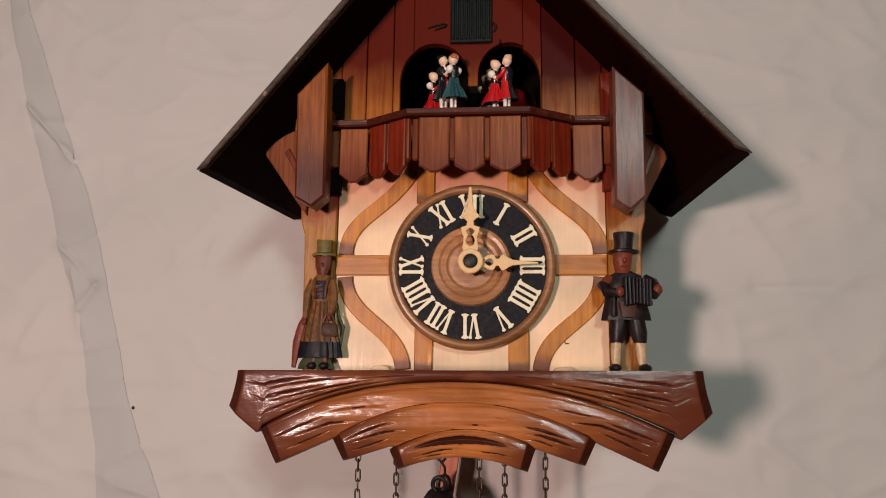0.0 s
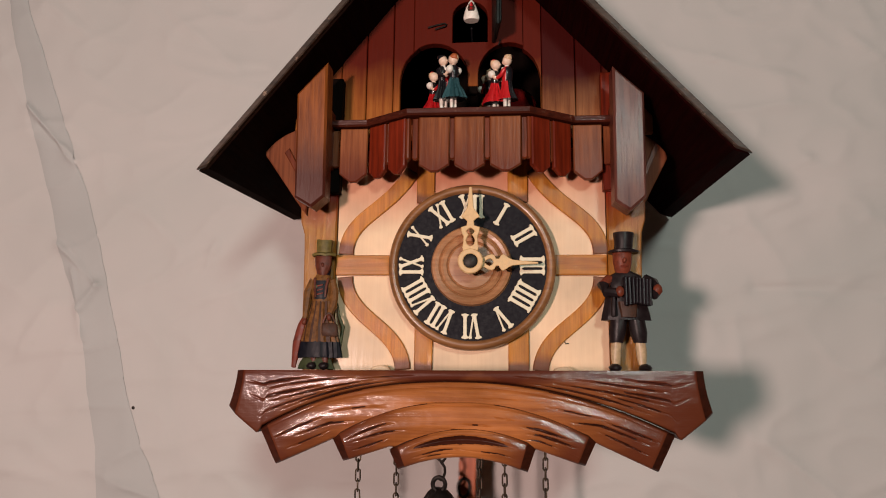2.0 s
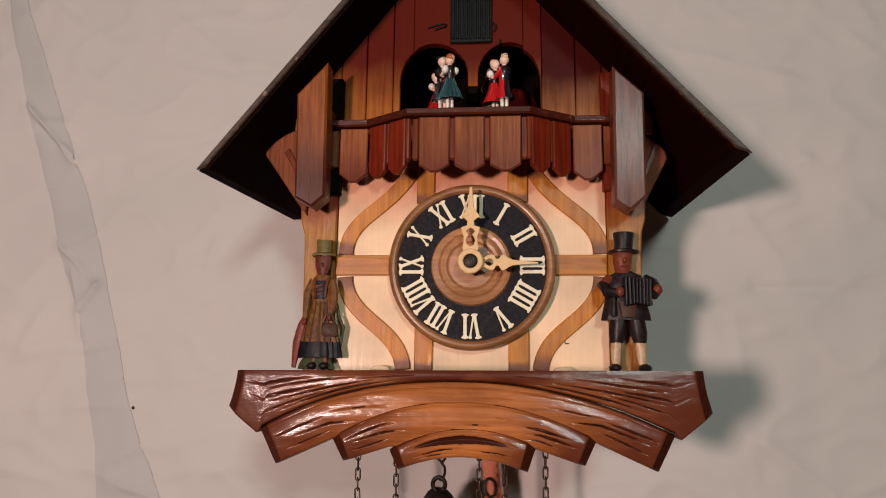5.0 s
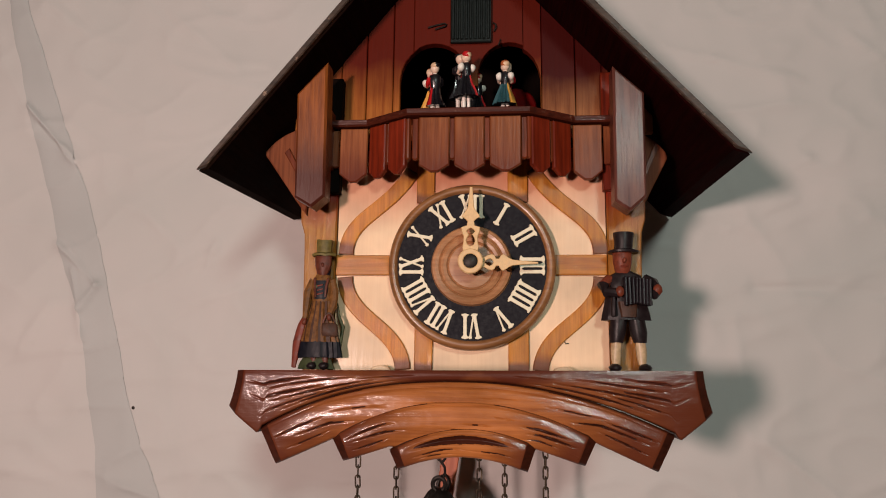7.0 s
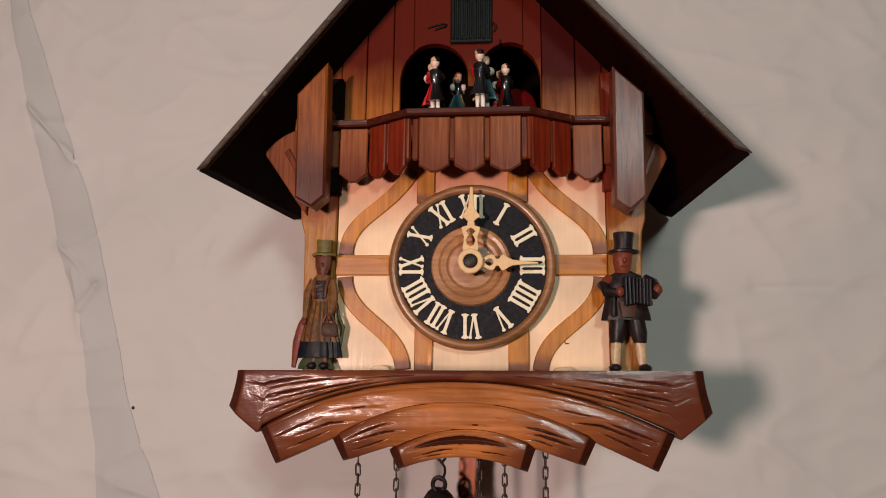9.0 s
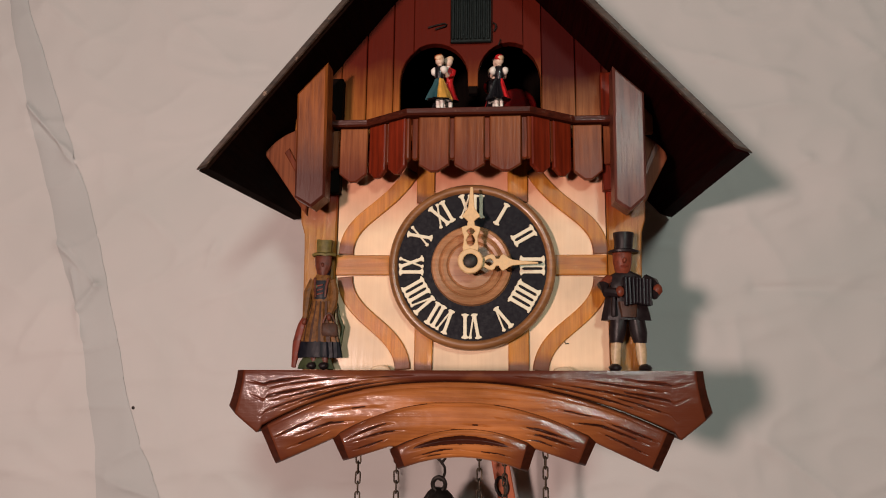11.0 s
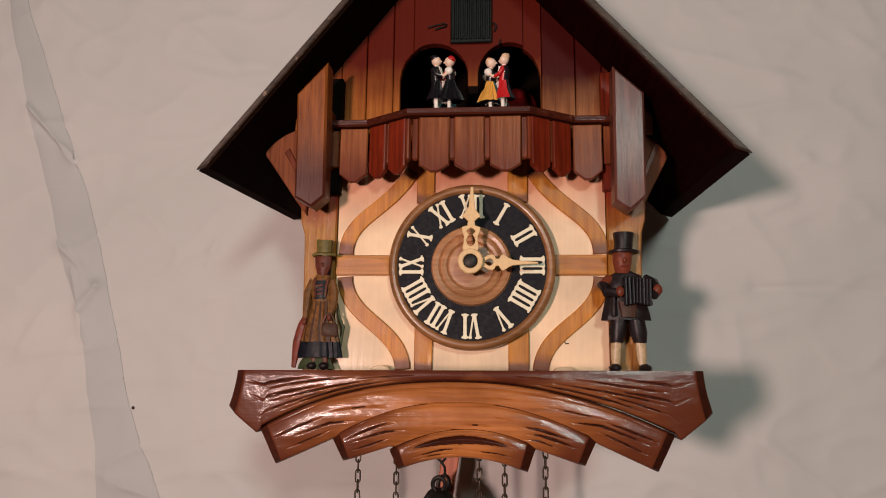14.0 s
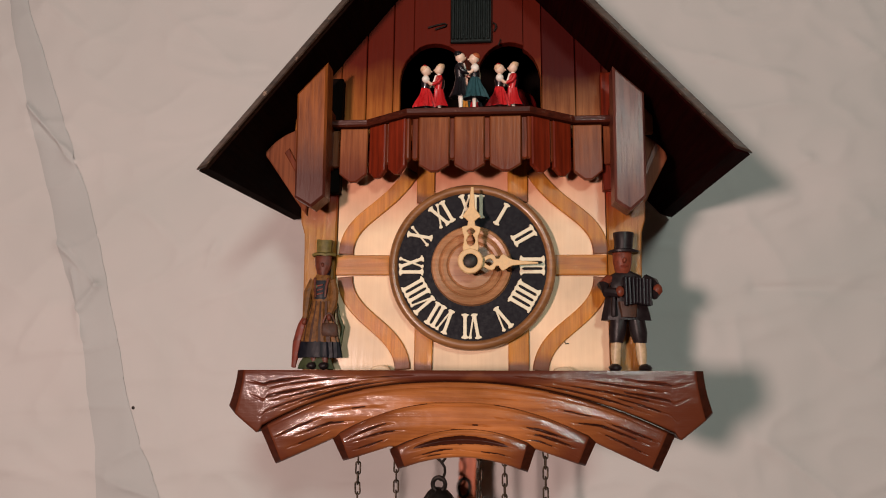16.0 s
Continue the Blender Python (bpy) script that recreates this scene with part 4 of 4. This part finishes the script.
def lady(parent, bright):
    d = Doll([D_SKIN, D_WHITE, D_RED, D_YELLOW, D_TEAL, D_BLACK, D_HAIR, D_BLOND])
    other = 4 if bright == 3 else 5
    for y in (-1.6, 1.6):
        d.limb([(0, y, 0), (0, y, 8.5)], [1.1, 1.4], 1)
        d.ball(0.5, y, 0.7, 1.8, 1.1, 0.8, 5)
    f = d.loft([(8.0, -0.8, 0, 8.3, 7.7), (9.0, -0.7, 0, 8.0, 7.4), (13.5, -0.3, 0, 6.2, 5.8), (18, 0, 0, 4.3, 4.0), (22.5, 0, 0, 2.7, 2.6)], bright, 36, 0.15)
    for k in f:
        c = k.calc_center_median()
        a = math.atan2(c.x + 0.0005, -c.y)
        k.material_index = (bright if abs(a) < (1.05 if bright == 3 else 1.35) else other)
    d.loft([(7.4, -0.8, 0, 7.0, 6.4), (8.1, -0.8, 0, 7.9, 7.3)], 5, 20, 0.07)
    f = d.loft([(22, 0, 0, 2.7, 2.6), (26, 0.1, 0, 3.3, 3.1), (30.0, 0, 0, 3.0, 3.4), (31.4, 0, 0, 1.5, 1.6)], 5, 12)
    d.loft([(28.5, 0.9, 0, 2.0, 2.0), (31.5, 0.3, 0, 1.5, 1.6), (34, 0.2, 0, 1.4, 1.4)], 0, 10)
    d.ball(0.5, 0, 37.0, 3.3, 3.1, 3.8, 0)
    for k in d.ball(-0.5, 0, 38.4, 3.1, 3.1, 2.9, 7):
        c = k.calc_center_median()
        k.material_index = (6 if bright == 3 else 2) if c.y > 0.0004 or c.z > 0.0395 else 7
    d.ball(3.8, 0, 36.6, 0.7, 0.6, 0.7, 0)
    for y in (-1, 1):
        d.ball(-0.2, y * 3.8, 28.0, 2.7, 2.3, 2.9, 1)
        d.limb([(0, y * 4.0, 27.5), (2.6, y * 4.4, 24.8), (6.2, y * 3.4, 25.2)], [1.3, 1.2, 1.0], 0)
    d.rough(0.55)
    for v in d.bm.verts:
        if v.co.z > 0.0325:
            v.co.z -= 0.0017
        v.co.x += max(0.0, v.co.z - 0.008) * -0.02
        v.co.z *= 0.945
    ob = d.done("lady", parent=parent, smooth=60, label="painted dancer in a %s dress" % ("yellow and teal" if bright == 3 else "red and black"))
    ob.location = (-4.3 * MM, 0, 0)
    return ob


def gentleman(parent, bright):
    d = Doll([D_SKIN, D_WHITE, D_RED, D_YELLOW, D_TEAL, D_BLACK, D_HAIR, D_BLOND])
    for y in (-1.8, 1.8):
        d.limb([(0, y, 0), (0, y, 11)], [1.2, 1.6], 1)
        d.ball(-0.6, y, 0.8, 2.0, 1.2, 0.9, 5)
    f = d.loft([(8.6, 0.9, 0, 6.6, 6.4), (11, 0.6, 0, 5.6, 5.6), (14, 0.4, 0, 4.4, 4.6), (18, 0.2, 0, 3.5, 3.8), (22, 0, 0, 3.0, 3.2)], 2, 32, 0.14)
    for k in f:
        c = k.calc_center_median()
        a = math.atan2(c.x + 0.0012, -c.y)
        k.material_index = 2 if -1.9 < a < 1.0 else 5
    f = d.loft([(21, 0, 0, 3.0, 3.2), (26, 0.2, 0, 3.6, 3.8), (30.5, 0.2, 0, 3.2, 4.0), (32, 0, 0, 1.7, 2.0)], 5, 20)
    for k in f:
        c = k.calc_center_median()
        k.material_index = 2 if c.x < 0.0012 and c.y < 0.0006 else 5
    d.limb([(-2.6, -1.8, 31.5), (-3.6, 0, 27), (-2.6, 1.8, 31.5)], [0.8, 0.9, 0.8], 1)
    d.loft([(29, -1.2, 0, 2.2, 1.6), (32, -0.4, 0, 1.6, 1.6), (34.5, -0.2, 0, 1.4, 1.4)], 1, 10)
    d.ball(-0.4, 0, 37.8, 3.3, 3.1, 3.7, 0)
    hat = d.ball(0.4, 0, 39.6, 3.1, 3.0, 2.4, 5) + d.loft([(40.2, 0.8, 0.4, 3.1, 3.0), (41.4, 0.8, 0.4, 2.6, 2.5)], 5, 12)
    for k in hat:
        k.material_index = 5 if k.calc_center_median().y > -0.0004 else 7
    d.ball(-3.7, 0, 37.6, 0.7, 0.6, 0.7, 0)
    for y, slot in ((-1, 2), (1, 5)):
        d.limb([(0.2, y * 3.8, 29), (-1.6, y * 4.8, 25.5), (-5.4, y * 3.6, 24.2)], [1.7, 1.6, 1.2], slot)
        d.ball(-6.0, y * 3.4, 24.2, 1.1, 1.1, 1.1, 0)
    d.rough(0.55)
    for v in d.bm.verts:
        if v.co.z > 0.0325:
            v.co.z -= 0.0017
        v.co.x -= max(0.0, v.co.z - 0.008) * -0.02
        v.co.z *= 0.945
    ob = d.done("gentleman", parent=parent, smooth=60, label="painted dancer in black and red with a black hat")
    ob.location = (4.4 * MM, 0, 0.4 * MM)
    return ob


def carousel():
    wheel = thing("dancer_carousel", V(CX, CY, PLATE), "turning wooden disc with four painted dancing couples", "carousel")
    bm = bmesh.new()
    bmesh.ops.create_cone(bm, cap_ends=True, segments=48, radius1=0.0335, radius2=0.0335, depth=0.002)
    bmesh.ops.translate(bm, verts=bm.verts, vec=V(CX, CY, PLATE - 1.2))
    part("disc", bm, M_DARK, wheel)
    part("axle", tube([V(CX, CY, PLATE - 9.2), V(CX, CY, PLATE + 6)], 2.2), M_IRON, wheel)
    couples = []
    for angle, bright in ((60, 2), (150, 3), (-120, 2), (-30, 3)):
        bm = bmesh.new()
        bmesh.ops.create_cone(bm, cap_ends=True, segments=24, radius1=0.007, radius2=0.0066, depth=0.0008)
        at = V(CX + 25 * math.sin(radians(angle)), CY - 25 * math.cos(radians(angle)), PLATE)
        bmesh.ops.translate(bm, verts=bm.verts, vec=at)
        pair = part("couple_plate", bm, D_BLACK, wheel, at=at)
        lady(pair, bright)
        gentleman(pair, bright)
        couples.append(pair)
    return wheel, couples


wheel, couples = carousel()


def bird():
    d = Doll([D_WHITE, D_RED, D_BLACK, C_BROWN])
    d.loft([(-1, 0, 1, 5.8, 7.4), (2, 0, -0.5, 6.2, 7.6), (5.5, 0, -2, 5.6, 6.6), (9.5, 0, -3, 4.2, 5.6), (13, 0, -3.6, 2.8, 4.2), (15.6, 0, -3.6, 1.2, 2.0)], 0, 14)
    d.loft([(5.0, 0, -8.0, 2.4, 1.6), (7.5, 0, -8.2, 3.0, 1.8), (10.5, 0, -8.0, 2.2, 1.6), (13.4, 0, -7.0, 0.6, 0.6)], 3, 10)
    d.limb([(0, -8.5, 7.0), (0, -13.0, 6.4)], [1.6, 0.3], 1)
    d.limb([(0, -8.5, 9.6), (0, -13.0, 11.4)], [1.6, 0.3], 1)
    for s in (-1, 1):
        d.ball(s * 5.2, 1, 1.6, 1.3, 5.0, 2.4, 0)
        d.ball(s * 2.6, -7.2, 11.4, 0.6, 0.6, 0.6, 2)
    d.limb([(0, 6, -6), (0, 18, -9), (0, 42, -11)], 0.8, 2)
    for v in d.bm.verts:
        v.co *= 0.84
        v.co.y *= 0.6
        v.co.z *= 0.95
    ob = d.done("cuckoo_bird", V(0.6, -3, 168.6), smooth=60)
    return tagged(ob, "small white painted cuckoo with a red beak on a wire", "bird")


cuckoo = bird()


def chains():
    bm = bmesh.new()
    pts = []
    for k in range(20):
        a = math.tau * k / 20
        z = 2.6 if math.sin(a) > 0 else -2.6
        pts.append(Vector((1.55 * math.cos(a) * MM, 0, (z + 1.55 * math.sin(a)) * MM)))
    link_mesh = bpy.data.meshes.new("link")
    tube(pts, 0.58, bm, 6, True).to_mesh(link_mesh)
    bm.free()
    link_mesh.materials.append(M_CHAIN)
    link_mesh.shade_smooth()
    out = []
    for x, phase in ((-78.0, 0.0), (-51.6, 2.0), (4.8, 4.0), (21.8, 1.0), (49.0, 3.0)):
        top = V(x, 50, -76 - phase)
        ob = thing("chain", top, "thin dark brass chain of oval links hanging from the clock", "chain", "weight chains")
        for k in range(40):
            link = new("link", link_mesh)
            link.parent = ob
            link.location = (0, 0, -(k - 9) * 6.6 * MM)
            link.rotation_euler = (0, radians(3 * math.sin(k * 2.1)), radians(8 + 90 * (k % 2) + 6 * math.sin(k * 1.7)))
        out.append(ob)
    return out


chain_things = chains()


def weight():
    ob = thing("clock_weight", V(-22.0, 50, -230), "dark cast iron pine cone weight on a wire hook", "weight")
    hook = [V(-24.5, 50, -121), V(-23.2, 50, -123.5), V(-20.6, 50, -126), V(-18.6, 50, -129), V(-18.4, 50, -132.5), V(-19.6, 50, -136), V(-21.2, 50, -137.5), V(-22.4, 50, -136.5)]
    part("hook", tube(hook, 0.95), M_IRON, ob)
    part("hook", tube([V(-20.6, 50, -126.2), V(-18.3, 50, -123.2), V(-17.4, 50, -119)], 0.9), M_IRON, ob)
    ring = [V(-22.4 + 4.2 * math.cos(a * math.tau / 24), 50, -140.2 + 4.6 * math.sin(a * math.tau / 24)) for a in range(24)]
    part("ring", tube(ring, 1.55, None, 8, True), M_IRON, ob)
    bm = bmesh.new()
    prof = ((-143.2, 3.4), (-144.5, 6.0), (-147, 8.6), (-150, 10.6), (-153, 12.2), (-156, 14.5), (-160, 16), (-175, 18.5), (-195, 18), (-215, 13), (-230, 3))
    rings = []
    for z, r in prof:
        rings.append([bm.verts.new(V(-22.4 + r * math.cos(k * math.tau / 24), 52 + r * 0.9 * math.sin(k * math.tau / 24), z + 0.9 * math.sin(k * 3))) for k in range(24)])
    for a, b in zip(rings, rings[1:]):
        for k in range(24):
            bm.faces.new((a[k], a[(k + 1) % 24], b[(k + 1) % 24], b[k]))
    bm.faces.new(rings[0])
    bm.faces.new(rings[-1])
    part("cone", bm, M_IRON, ob, smooth=40)


weight()

M_PENDULUM = wood("pendulum_wood", (0.62, 0.18, 0.06), (0.46, 0.11, 0.035), "Z", 0.4, 0.3, 0.2)
PIVOT = V(-0.5, 90, -20)


def pendulum():
    ob = thing("pendulum", PIVOT, "orange red wooden pendulum swinging below the clock", "pendulum")
    part("rod", box(-6.8, 5.8, 88.5, 91.5, -215, -66, 0.6), M_PENDULUM, ob)
    part("wire", tube([V(-0.5, 90, -20), V(-0.5, 90, -70)], 0.8), M_IRON, ob)
    loop = [V(-2.5 + 4.0 * math.cos(a * math.tau / 16), 86.5, -148 + 6.5 * math.sin(a * math.tau / 16)) for a in range(16)]
    part("wire_loop", tube(loop, 1.2, None, 6, True), M_IRON, ob)
    part("bob", prism([(-0.5 + 20 * math.cos(a * math.tau / 18), -212 + 28 * math.sin(a * math.tau / 18)) for a in range(18)], 85, 88, 0.8), M_PENDULUM, ob)
    return ob


swing = pendulum()


# ---- what moves ----
def motions():
    # the pendulum: 0.875 s to and fro
    walk(swing, [(k * 0.1, Matrix.Translation(PIVOT) @ Matrix.Rotation(radians(-10.0) * math.cos(math.tau * (k * 0.1 - 0.5) / 0.875), 4, "Y")) for k in range(161)])
    # the minute hand creeps on
    at = minute_hand.location.copy()
    walk(minute_hand, [(t, Matrix.Translation(at) @ Matrix.Rotation(radians(-0.3 + 0.1 * t), 4, "Y")) for t in (0, 8, 16)])
    # the shutter opens for the cuckoo and closes again
    at = shutter.location.copy()
    turn = ((0, 0), (1.6, 0), (1.7, 74), (1.8, 94), (1.9, 97), (4.6, 97), (4.7, 80), (4.85, 30), (5.0, 0), (16, 0))
    walk(shutter, [(t, Matrix.Translation(at) @ Matrix.Rotation(radians(a), 4, "Z")) for t, a in turn])
    home = cuckoo.location.copy()
    way = ((0, 26, -6), (1.6, 26, -6), (1.7, 4, -3), (1.8, 0, 0), (4.45, 0, 0), (4.58, 12, -2), (4.7, 26, -6), (16, 26, -6))
    walk(cuckoo, [(t, Matrix.Translation(home + Vector((0, y * MM, z * MM))) @ Matrix.Rotation(radians(z * 1.5), 4, "X")) for t, y, z in way])
    # the dancers: the disc turns, and each couple spins on it
    start = 4.83
    times = [0, 4.6] + [start + 0.05 + 0.45 * k for k in range(26)]
    times = [t for t in times if t < 15.4] + [15.5, 15.75, 16]

    def run(t):
        return max(0.0, min(t, 15.5) - start) + 0.3 * max(0.0, t - 15.5)

    here = wheel.location.copy()
    walk(wheel, [(t, Matrix.Translation(here) @ Matrix.Rotation(radians(8), 4, "X") @ Matrix.Rotation(radians(-30.5 * run(t)), 4, "Z")) for t in times])
    for pair, first, rate in zip(couples, (-34, -70, -30, 141), (96, 96, 96, 96)):
        spot = pair.location.copy()
        walk(pair, [(t, Matrix.Translation(spot) @ Matrix.Rotation(radians(first - (rate - 30.5) * run(t)), 4, "Z")) for t in times])
    # the music train draws one chain up and lets its other end down
    for k, rate in ((0, 4.1), (1, -4.1)):
        rest = chain_things[k].location.copy()
        walk(chain_things[k], [(t, Matrix.Translation(rest + Vector((0, 0, rate * run(t) * MM)))) for t in (0, 4.8, 4.9, 8, 12, 15.5, 16)])
    # the striking train runs while the cuckoo calls
    for k, rate in ((2, 2.0), (4, -2.0)):
        rest = chain_things[k].location.copy()
        walk(chain_things[k], [(t, Matrix.Translation(rest + Vector((0, 0, rate * max(0, min(3.0, t - 1.6)) * MM)))) for t in (0, 1.5, 1.6, 3, 4.6, 4.7, 16)])


motions()
